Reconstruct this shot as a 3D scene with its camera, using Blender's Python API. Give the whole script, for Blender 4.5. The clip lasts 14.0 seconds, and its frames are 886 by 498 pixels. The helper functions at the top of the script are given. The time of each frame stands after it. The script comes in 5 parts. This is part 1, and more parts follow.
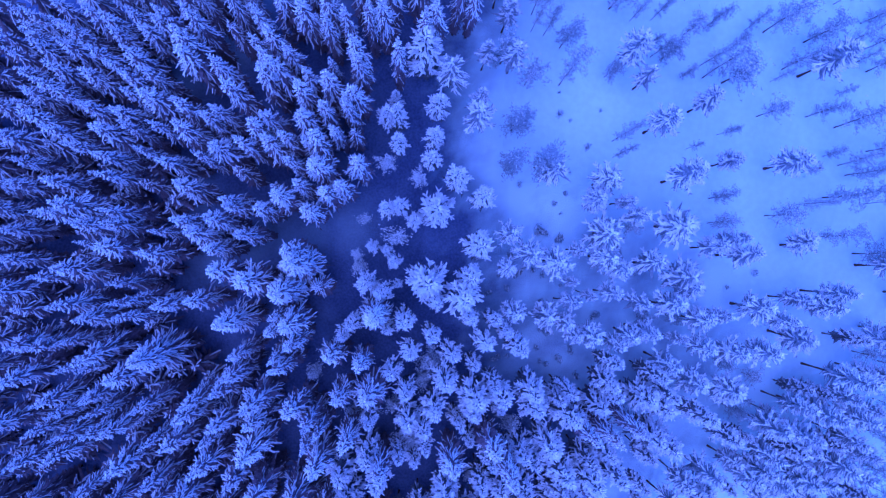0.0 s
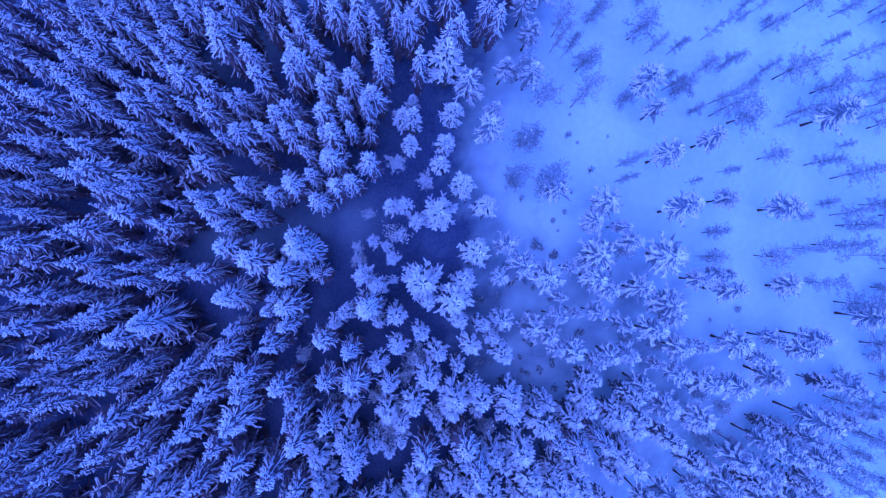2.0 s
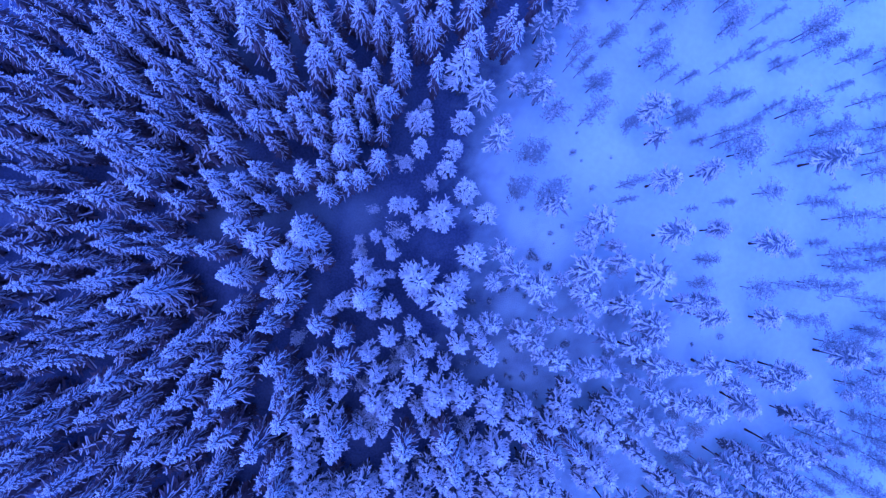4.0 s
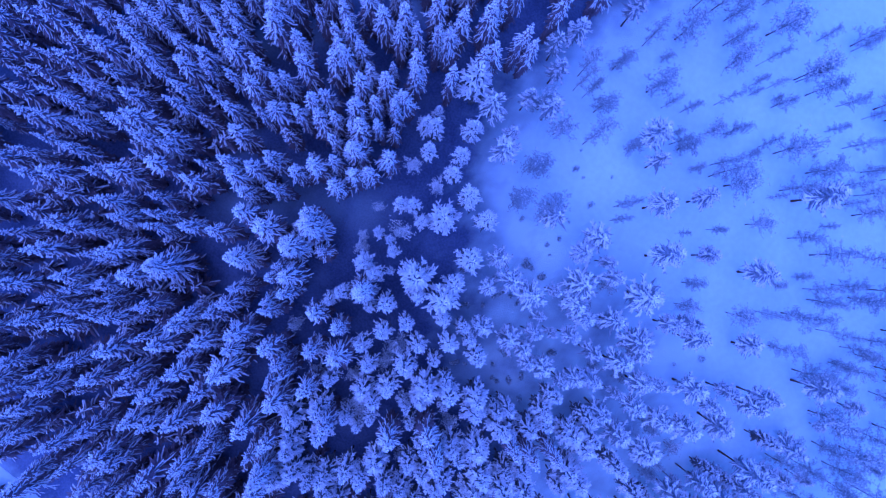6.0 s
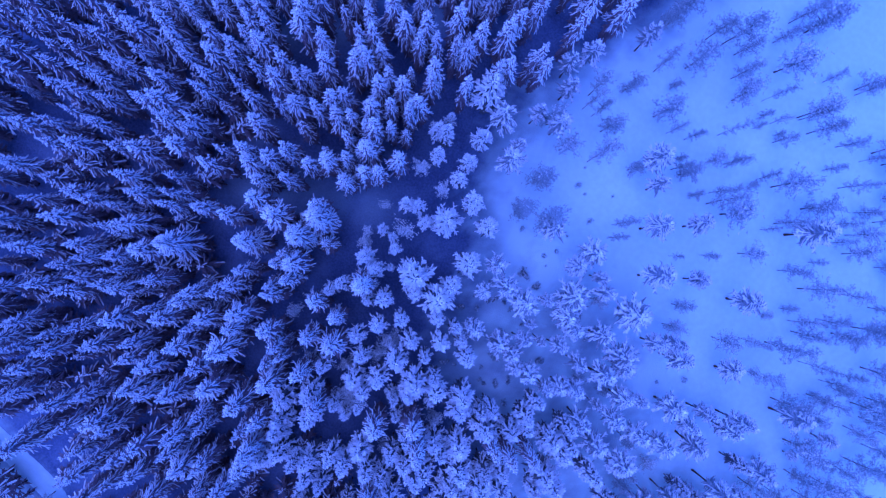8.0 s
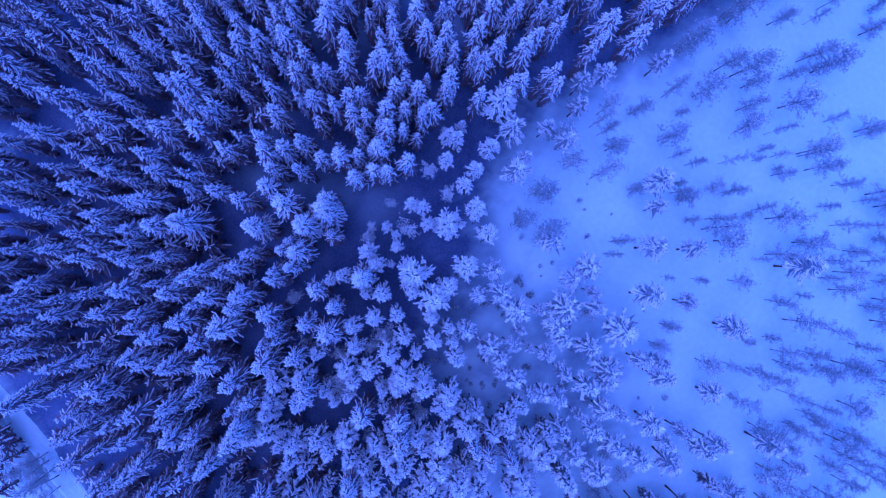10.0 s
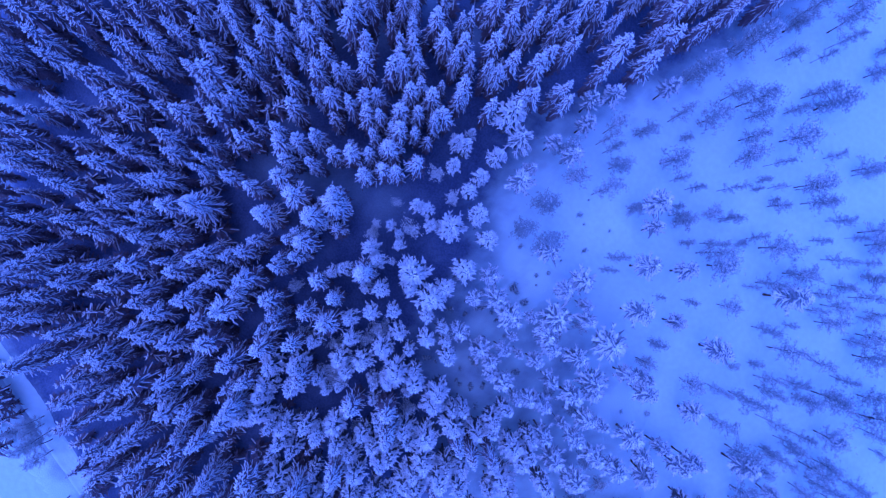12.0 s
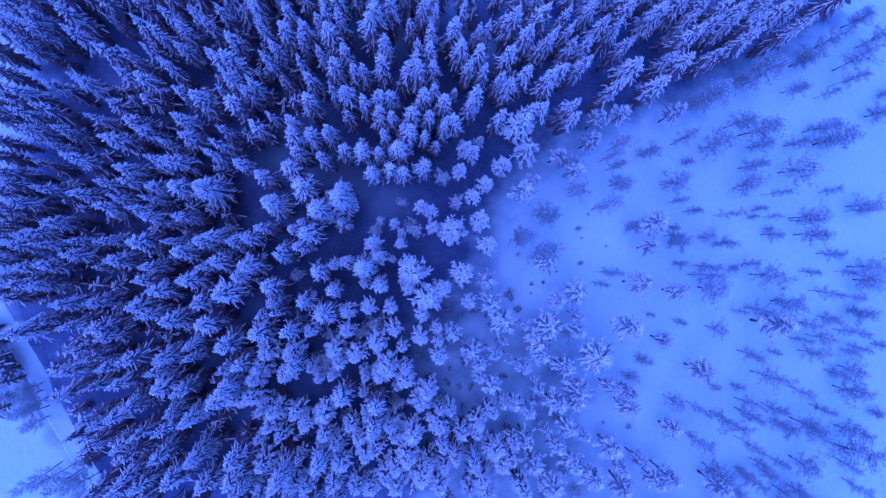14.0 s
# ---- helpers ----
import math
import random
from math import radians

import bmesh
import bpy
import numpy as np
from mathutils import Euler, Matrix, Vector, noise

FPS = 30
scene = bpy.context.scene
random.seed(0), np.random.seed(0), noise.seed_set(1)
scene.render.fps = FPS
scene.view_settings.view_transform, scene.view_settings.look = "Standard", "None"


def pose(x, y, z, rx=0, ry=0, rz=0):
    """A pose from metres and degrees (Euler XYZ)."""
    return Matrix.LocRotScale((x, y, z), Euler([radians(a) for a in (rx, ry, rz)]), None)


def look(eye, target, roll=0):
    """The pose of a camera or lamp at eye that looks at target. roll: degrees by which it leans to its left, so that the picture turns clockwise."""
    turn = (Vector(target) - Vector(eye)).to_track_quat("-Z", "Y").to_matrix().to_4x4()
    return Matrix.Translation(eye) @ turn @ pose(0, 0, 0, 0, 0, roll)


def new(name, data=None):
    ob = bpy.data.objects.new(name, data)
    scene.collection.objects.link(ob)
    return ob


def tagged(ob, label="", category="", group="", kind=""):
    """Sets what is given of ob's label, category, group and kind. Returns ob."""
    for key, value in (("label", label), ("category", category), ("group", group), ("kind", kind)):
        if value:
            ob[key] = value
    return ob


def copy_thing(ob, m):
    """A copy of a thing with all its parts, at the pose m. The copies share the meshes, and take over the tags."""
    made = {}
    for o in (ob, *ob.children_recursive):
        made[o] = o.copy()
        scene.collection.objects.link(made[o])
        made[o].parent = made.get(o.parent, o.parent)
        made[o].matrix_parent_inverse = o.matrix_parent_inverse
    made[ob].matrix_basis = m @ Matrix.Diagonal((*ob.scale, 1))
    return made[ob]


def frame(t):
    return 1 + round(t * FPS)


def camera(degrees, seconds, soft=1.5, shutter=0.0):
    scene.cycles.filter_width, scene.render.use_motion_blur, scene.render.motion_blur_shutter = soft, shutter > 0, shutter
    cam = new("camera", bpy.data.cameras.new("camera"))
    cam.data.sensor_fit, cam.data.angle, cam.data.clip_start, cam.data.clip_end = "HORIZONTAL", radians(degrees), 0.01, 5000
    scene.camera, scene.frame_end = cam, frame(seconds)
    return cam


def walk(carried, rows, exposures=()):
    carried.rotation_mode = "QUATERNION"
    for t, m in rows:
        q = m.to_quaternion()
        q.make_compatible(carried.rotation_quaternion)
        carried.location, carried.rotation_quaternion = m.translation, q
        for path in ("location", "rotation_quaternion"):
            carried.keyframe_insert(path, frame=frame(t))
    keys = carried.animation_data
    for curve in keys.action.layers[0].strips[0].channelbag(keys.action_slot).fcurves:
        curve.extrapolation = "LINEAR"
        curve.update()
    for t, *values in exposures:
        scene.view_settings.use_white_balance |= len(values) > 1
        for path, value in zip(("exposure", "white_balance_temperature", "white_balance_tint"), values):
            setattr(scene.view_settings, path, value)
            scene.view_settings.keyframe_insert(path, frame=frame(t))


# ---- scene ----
cam = camera(62.4, 14.0, 1.25)
PATH = [
    (0, (-1.013, -2.718, 81.662), (0.866, -2.612, 31.698), 87.94),
    (0.5, (-1.025, -2.737, 82.346), (0.876, -2.569, 32.383), 87.63),
    (1, (-1.002, -2.744, 82.948), (0.892, -2.522, 32.985), 87.48),
    (1.5, (-0.975, -2.780, 83.729), (0.928, -2.491, 33.766), 87.33),
    (2, (-0.937, -2.803, 84.456), (0.952, -2.453, 34.493), 87.28),
    (2.5, (-0.904, -2.845, 85.203), (0.974, -2.456, 35.240), 87.72),
    (3, (-0.867, -2.884, 85.867), (0.997, -2.452, 35.903), 87.72),
    (5.5, (-0.806, -3.040, 89.577), (0.993, -2.382, 39.614), 87.38),
    (6, (-0.844, -3.070, 90.284), (0.943, -2.367, 40.321), 87.13),
    (6.5, (-0.866, -3.088, 91.005), (0.898, -2.348, 41.041), 87.23),
    (7, (-0.887, -3.094, 91.639), (0.858, -2.314, 41.676), 87.10),
    (7.5, (-0.899, -3.129, 92.314), (0.828, -2.300, 42.350), 86.88),
    (8, (-0.919, -3.165, 92.997), (0.794, -2.314, 43.034), 87.30),
    (10.5, (-0.993, -3.302, 96.562), (0.618, -2.277, 46.599), 87.40),
    (11, (-1.000, -3.301, 97.194), (0.581, -2.258, 47.230), 87.55),
    (11.5, (-1.038, -3.325, 97.902), (0.516, -2.252, 47.938), 87.64),
    (12, (-1.061, -3.358, 98.533), (0.466, -2.254, 48.569), 87.66),
    (12.5, (-1.079, -3.375, 99.260), (0.412, -2.240, 49.295), 87.59),
    (13, (-1.038, -3.421, 99.906), (0.425, -2.251, 49.941), 87.16),
    (13.5, (-1.046, -3.446, 100.563), (0.383, -2.241, 50.598), 86.84),
    (14, (-1.048, -3.457, 101.262), (0.352, -2.227, 51.296), 86.75),
]
walk(cam, [(t, look(eye, target, roll)) for t, eye, target, roll in PATH], [(0, 0.55, 3765, 64), (7, 0.40, 3765, 64), (14, 0.27, 3765, 64)])

# ---- light: dim blue dusk under an even sky ----
world = bpy.data.worlds.new("dusk_sky")
scene.world = world
world.use_nodes = True
wn, wl = world.node_tree.nodes, world.node_tree.links
sky = wn.new("ShaderNodeTexSky")
sky.sky_type = "NISHITA"
sky.sun_disc = False
sky.sun_elevation = radians(18)
sky.sun_rotation = radians(230)
sky.air_density, sky.dust_density, sky.ozone_density = 1.0, 0.5, 3.0
wl.new(sky.outputs["Color"], wn["Background"].inputs["Color"])
wn["Background"].inputs["Strength"].default_value = 0.112

sun = new("sun", bpy.data.lights.new("sun", "SUN"))
sun.data.energy, sun.data.angle, sun.data.color = 0.85, radians(60), (0.95, 0.95, 1.0)
sun.matrix_world = look((-11, -10, 60), (0, 0, 0))


# ---- materials ----
def nodes(name, rough, spec=0.3):
    m = bpy.data.materials.new(name)
    m.use_nodes = True
    t = m.node_tree
    b = t.nodes["Principled BSDF"]
    b.inputs["Roughness"].default_value = rough
    b.inputs["Specular IOR Level"].default_value = spec
    return m, t, b


def noise_node(t, scale, detail=4.0, coord="Object"):
    c = t.nodes.new("ShaderNodeTexCoord")
    n = t.nodes.new("ShaderNodeTexNoise")
    n.inputs["Scale"].default_value, n.inputs["Detail"].default_value = scale, detail
    t.links.new(c.outputs[coord], n.inputs["Vector"])
    return n.outputs["Fac"]


def ramp(t, fac, stops):
    r = t.nodes.new("ShaderNodeValToRGB")
    e = r.color_ramp.elements
    while len(e) < len(stops):
        e.new(0.5)
    for k, (p, c) in zip(e, stops):
        k.position, k.color = p, (*c, 1)
    t.links.new(fac, r.inputs["Fac"])
    return r.outputs["Color"]


def mixed(t, a, b, fac, how="MIX"):
    x = t.nodes.new("ShaderNodeMix")
    x.data_type, x.blend_type = "RGBA", how
    for sock, v in ((x.inputs[6], a), (x.inputs[7], b), (x.inputs[0], fac)):
        if isinstance(v, (float, int)):
            sock.default_value = v
        elif isinstance(v, tuple):
            sock.default_value = (*v, 1)
        else:
            t.links.new(v, sock)
    return x.outputs[2]


def bump(t, b, height, strength, distance):
    n = t.nodes.new("ShaderNodeBump")
    n.inputs["Strength"].default_value, n.inputs["Distance"].default_value = strength, distance
    t.links.new(height, n.inputs["Height"])
    t.links.new(n.outputs["Normal"], b.inputs["Normal"])


def random_out(t):
    return t.nodes.new("ShaderNodeObjectInfo").outputs["Random"]


def island_out(t):
    return t.nodes.new("ShaderNodeNewGeometry").outputs["Random Per Island"]


def snow_ground():
    m, t, b = nodes("settled_snow", 0.75, 0.25)
    broad = ramp(t, noise_node(t, 0.05, 3), ((0.3, (0.67, 0.80, 0.785)), (0.7, (0.765, 0.905, 0.885))))
    fine = ramp(t, noise_node(t, 1.3, 6), ((0.35, (0.93, 0.93, 0.93)), (0.65, (1, 1, 1))))
    t.links.new(mixed(t, broad, fine, 1.0, "MULTIPLY"), b.inputs["Base Color"])
    bump(t, b, noise_node(t, 0.9, 7), 0.35, 0.25)
    return m


def snow_load():
    m, t, b = nodes("clinging_snow", 0.7, 0.3)
    grain = ramp(t, noise_node(t, 5.0, 4), ((0.35, (0.85, 0.86, 0.865)), (0.65, (0.945, 0.955, 0.955))))
    each = ramp(t, island_out(t), ((0.0, (0.80, 0.80, 0.81)), (0.4, (0.97, 0.97, 0.97)), (1.0, (1, 1, 1))))
    tree = ramp(t, random_out(t), ((0.0, (0.85, 0.85, 0.87)), (0.45, (0.97, 0.97, 0.97)), (1.0, (1, 1, 1))))
    load = mixed(t, grain, each, 1.0, "MULTIPLY")
    t.links.new(mixed(t, load, tree, 1.0, "MULTIPLY"), b.inputs["Base Color"])
    bump(t, b, noise_node(t, 9.0, 4), 0.5, 0.05)
    return m


def needles(name, dark, light, frost):
    m, t, b = nodes(name, 0.65, 0.25)
    green = ramp(t, noise_node(t, 3.0, 5), ((0.3, dark), (0.7, light)))
    white = ramp(t, noise_node(t, 6.0, 5), ((0.55, (0, 0, 0)), (0.75, (frost, frost, frost))))
    t.links.new(mixed(t, green, (0.72, 0.75, 0.78), white), b.inputs["Base Color"])
    bump(t, b, noise_node(t, 25.0, 3), 0.6, 0.04)
    return m


def bark(name, dark, light):
    m, t, b = nodes(name, 0.9, 0.15)
    t.links.new(ramp(t, noise_node(t, 7.0, 6), ((0.3, dark), (0.7, light))), b.inputs["Base Color"])
    bump(t, b, noise_node(t, 18.0, 5), 0.8, 0.03)
    return m


SNOW_GROUND = snow_ground()
SNOW = snow_load()
SPRUCE_GREEN = needles("spruce_needles", (0.135, 0.102, 0.122), (0.225, 0.175, 0.205), 0.22)
PINE_GREEN = needles("pine_needles", (0.085, 0.09, 0.10), (0.18, 0.19, 0.205), 0.4)
DUSTED = needles("dusted_pine_needles", (0.20, 0.22, 0.245), (0.38, 0.41, 0.435), 0.5)
FROSTED = needles("frosted_needles", (0.25, 0.29, 0.305), (0.43, 0.475, 0.495), 0.5)


def shaded_floor():
    """Forest-floor snow with the trees' shade put into its colour; the point attribute sets how strong the shade is."""
    m, t, b = nodes("floor_shade_snow", 0.85, 0.15)
    dark_tone = ramp(t, noise_node(t, 4.0, 8), ((0.3, (0.095, 0.108, 0.19)), (0.7, (0.165, 0.185, 0.31))))
    pale_tone = ramp(t, noise_node(t, 0.25, 5), ((0.45, (0, 0, 0)), (0.75, (0.5, 0.5, 0.5))))
    patchy = mixed(t, dark_tone, (0.33, 0.37, 0.50), pale_tone)
    shade_tint = t.nodes.new("ShaderNodeAttribute")
    shade_tint.attribute_name = "tree_shade"
    t.links.new(mixed(t, (0.71, 0.84, 0.825), patchy, shade_tint.outputs["Fac"]), b.inputs["Base Color"])
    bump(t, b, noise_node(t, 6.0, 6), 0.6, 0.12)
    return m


FLOOR_SHADE = shaded_floor()
SPRUCE_BARK = bark("spruce_bark", (0.035, 0.028, 0.024), (0.10, 0.085, 0.075))
PINE_BARK = bark("pine_bark", (0.04, 0.028, 0.022), (0.16, 0.10, 0.065))
BIRCH_BARK = bark("birch_bark", (0.08, 0.08, 0.085), (0.36, 0.37, 0.38))
TWIG_BARK = bark("frosted_twigs", (0.30, 0.33, 0.34), (0.56, 0.60, 0.61))


def packed_snow():
    m, t, b = nodes("packed_snow", 0.6, 0.35)
    base = ramp(t, noise_node(t, 0.8, 6), ((0.3, (0.62, 0.72, 0.72)), (0.7, (0.71, 0.83, 0.82))))
    t.links.new(base, b.inputs["Base Color"])
    bump(t, b, noise_node(t, 2.5, 6), 0.5, 0.1)
    return m


PACKED = packed_snow()


# ---- mesh helpers ----
class Soup:
    """Vertices and faces of one mesh."""

    def __init__(self):
        self.v, self.f = [], []

    def ring_tube(self, pts, radii, sides, cap=True):
        base = len(self.v)
        for i, (p, r) in enumerate(zip(pts, radii)):
            d = (pts[min(i + 1, len(pts) - 1)] - pts[max(i - 1, 0)]).normalized()
            a = d.cross(Vector((0.31, 0.95, 0.07))).normalized()
            b = d.cross(a)
            for s in range(sides):
                w = 2 * math.pi * s / sides
                self.v.append(p + r * (math.cos(w) * a + math.sin(w) * b))
        for i in range(len(pts) - 1):
            for s in range(sides):
                q = base + i * sides
                self.f.append((q + s, q + (s + 1) % sides, q + sides + (s + 1) % sides, q + sides + s))
        if cap:
            self.f.append(tuple(base + (len(pts) - 1) * sides + s for s in range(sides)))

    def finger(self, pts, widths, lift, closed):
        """A tapering ridged finger along pts: a roof of snow, or with closed a solid bough."""
        base = len(self.v)
        n = len(pts)
        for i, (p, w) in enumerate(zip(pts, widths)):
            d = (pts[min(i + 1, n - 1)] - pts[max(i - 1, 0)]).normalized()
            side = d.cross(Vector((0, 0, 1)))
            side = side.normalized() if side.length > 1e-4 else Vector((1, 0, 0))
            up = side.cross(d)
            if i == n - 1:
                self.v.append(p)
            else:
                self.v += [p - side * w, p + up * lift * w, p + side * w]
        for i in range(n - 2):
            a, b = base + 3 * i, base + 3 * i + 3
            self.f += [(a, a + 1, b + 1, b), (a + 1, a + 2, b + 2, b + 1)]
            if closed:
                self.f.append((a + 2, a, b, b + 2))
        a, tip = base + 3 * (n - 2), base + 3 * (n - 1)
        self.f += [(a, a + 1, tip), (a + 1, a + 2, tip)]
        if closed:
            self.f.append((a + 2, a, tip))

    def mesh(self, name, material, smooth=True):
        me = bpy.data.meshes.new(name)
        me.from_pydata([tuple(p) for p in self.v], [], self.f)
        me.materials.append(material)
        if smooth:
            me.polygons.foreach_set("use_smooth", [True] * len(me.polygons))
        me.update()
        return me


def part(name, soup, material, parent, label=""):
    ob = new(name, soup.mesh(name, material))
    ob.parent = parent
    return tagged(ob, label)


# ---- ground ----
def ground_height(x, y):
    return 0.22 * noise.noise(Vector((x * 0.06, y * 0.06, 0.3))) + 0.07 * noise.noise(Vector((x * 0.3, y * 0.3, 2.0)))


def steps():
    near = [-90 + 1.0 * i for i in range(181)]
    far = [96, 105, 120, 145, 190, 270, 420, 700, 1200, 2200, 4000]
    return [-d for d in reversed(far)] + near + far


def build_ground():
    s = Soup()
    g = steps()
    n = len(g)
    for y in g:
        for x in g:
            s.v.append(Vector((x, y, ground_height(x, y))))
    for j in range(n - 1):
        for i in range(n - 1):
            a = j * n + i
            s.f.append((a, a + 1, a + n + 1, a + n))
    return tagged(new("ground", s.mesh("ground", SNOW_GROUND)), "smooth untrodden snow over open ground and forest floor", "snow ground", kind="structure")


build_ground()


def build_road():
    """A ploughed lane: a packed bed with two ruts between low snow banks."""
    line = [Vector((-87.8, -34.5, 0)), Vector((-63.9, -38.7, 0)), Vector((-47.7, -42.5, 0)), Vector((-38.9, -45.4, 0)), Vector((-35.3, -46.7, 0)), Vector((-31.5, -48.3, 0)), Vector((-27.5, -50.3, 0)), Vector((-21.3, -53.0, 0)), Vector((-12.4, -56.9, 0)), Vector((1.5, -63.7, 0)), Vector((24.1, -77.6, 0))]
    pts = []
    for i in range(len(line) - 1):
        p0, p1, p2, p3 = line[max(i - 1, 0)], line[i], line[i + 1], line[min(i + 2, len(line) - 1)]
        for k in range(12):
            u = k / 12
            pts.append(0.5 * (2 * p1 + (p2 - p0) * u + (2 * p0 - 5 * p1 + 4 * p2 - p3) * u * u + (3 * p1 - p0 - 3 * p2 + p3) * u ** 3))
    profile = [(-2.9, -0.75), (-2.1, 0.34), (-1.7, 0.10), (-1.2, 0.05), (-0.85, 0.0), (-0.5, 0.06), (0.5, 0.06), (0.85, 0.0), (1.2, 0.05), (1.7, 0.10), (2.1, 0.34), (2.9, -0.75)]
    s = Soup()
    for i, p in enumerate(pts):
        d = (pts[min(i + 1, len(pts) - 1)] - pts[max(i - 1, 0)]).normalized()
        side = Vector((d.y, -d.x, 0))
        for o, h in ((0.52 * a, 0.14 * c) for a, c in profile):
            q = p + side * (o + 0.12 * noise.noise(Vector((i * 0.4, o, 0))))
            s.v.append(Vector((q.x, q.y, 0.10 + ground_height(q.x, q.y) + h + (0.08 * noise.noise(q * 0.8) if h > 0.12 else 0))))
    w = len(profile)
    for i in range(len(pts) - 1):
        for k in range(w - 1):
            a = i * w + k
            s.f.append((a, a + w, a + w + 1, a + 1))
    return tagged(new("road", s.mesh("road", PACKED)), "narrow lane of packed snow between low ploughed banks", "snowy road", kind="structure")


build_road()


# ---- shade of the trees, coloured into a sheet over the forest floor ----
FOREST = [(-102.5, -1.5), (-72.7, -10.6), (-65.4, -12.6), (-59.1, -13.4), (-54.4, -15.6), (-55.9, -21.3), (-52.5, -24.4), (-51.0, -28.1), (-45.8, -37.7), (-40.3, -46.0), (-37.2, -47.5), (-30.3, -50.9), (-26.2, -51.4), (-20.8, -53.2), (-10.6, -63.0), (-8.0, -63.0), (19.0, -50.0), (22.5, -28.0), (12.8, -21.1), (5.8, -14.7), (5.8, -5.2), (5.5, 2.8), (2.9, 12.9), (4.9, 21.0), (16.5, 37.3), (24.7, 59.0), (35.2, 91.6), (-91.5, 90.7)]


THICKET = [(4.8, 3.8), (8.8, 1.8), (13.1, 0.8), (21.4, 3.0), (28.9, 0.4), (33.5, -8.1), (40.9, -14.2), (32.8, -26.1), (12.8, -32.0), (11.8, -22.1), (3.8, -14.7), (3.8, -8.2)]


# spots where the painted floor shade is weaker
GLADES = [(-22.6, 20.8, 3.2), (-21.2, 18.4, 2.4), (-18.4, 25.6, 2.6), (-26.8, 14.8, 2.6), (-15.8, -1.8, 3.0), (-12.4, -1.1, 2.6), (-18.7, -3.1, 2.4), (-23.3, -4.7, 3.0), (-24.9, 2.9, 2.2), (-7.9, -0.5, 2.8), (-10.4, 25.5, 2.2)]


def inside(shape, x, y):
    odd = False
    for (ax, ay), (bx, by) in zip(shape, shape[1:] + shape[:1]):
        if (ay > y) != (by > y) and x < ax + (bx - ax) * (y - ay) / (by - ay):
            odd = not odd
    return odd


def build_floor_shade():
    """A thin sheet over the forest floor that carries painted tree shade, breaking up into patches towards the edge and
    in the thicket.
    """
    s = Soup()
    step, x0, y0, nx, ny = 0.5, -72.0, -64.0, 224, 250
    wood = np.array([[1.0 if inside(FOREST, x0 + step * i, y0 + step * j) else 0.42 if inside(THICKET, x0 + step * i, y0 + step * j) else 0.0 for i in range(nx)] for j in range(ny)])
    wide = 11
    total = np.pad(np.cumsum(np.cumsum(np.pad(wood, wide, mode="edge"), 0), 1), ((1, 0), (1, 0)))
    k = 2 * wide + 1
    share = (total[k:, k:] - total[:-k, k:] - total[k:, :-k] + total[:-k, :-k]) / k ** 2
    index, tree_shade = {}, []
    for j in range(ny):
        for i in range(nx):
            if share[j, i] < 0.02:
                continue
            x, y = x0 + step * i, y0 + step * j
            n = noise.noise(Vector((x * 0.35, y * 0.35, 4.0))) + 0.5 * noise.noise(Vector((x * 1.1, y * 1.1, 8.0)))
            # strength of the painted shade, fading out past the forest edge
            shade_tint = max(0.0, min(1.0, 1.7 * share[j, i] - 0.36 + 0.4 * n))
            shade_tint *= 1 - 0.25 * max(math.exp(-((x - gx) ** 2 + (y - gy) ** 2) / (gr * gr)) for gx, gy, gr in GLADES)
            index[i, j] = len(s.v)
            tree_shade.append(shade_tint)
            s.v.append(Vector((x, y, ground_height(x, y) + 0.02 + (0.06 + 0.05 * n) * shade_tint - (0.3 if share[j, i] < 0.08 else 0))))
    for (i, j), a in index.items():
        q = (a, index.get((i + 1, j)), index.get((i + 1, j + 1)), index.get((i, j + 1)))
        if None not in q:
            s.f.append(q)
    me = s.mesh("undergrowth", FLOOR_SHADE)
    me.attributes.new("tree_shade", "FLOAT", "POINT").data.foreach_set("value", tree_shade)
    # no plants here: a tinted sheet standing in for shade on the snow
    return tagged(new("undergrowth", me), "thin bluish sheet on the forest floor with the trees' shade in its colour", "undergrowth", kind="stuff")


build_floor_shade()


# ---- trees ----
def way(az, elev):
    return Vector((math.cos(az) * math.cos(elev), math.sin(az) * math.cos(elev), math.sin(elev)))


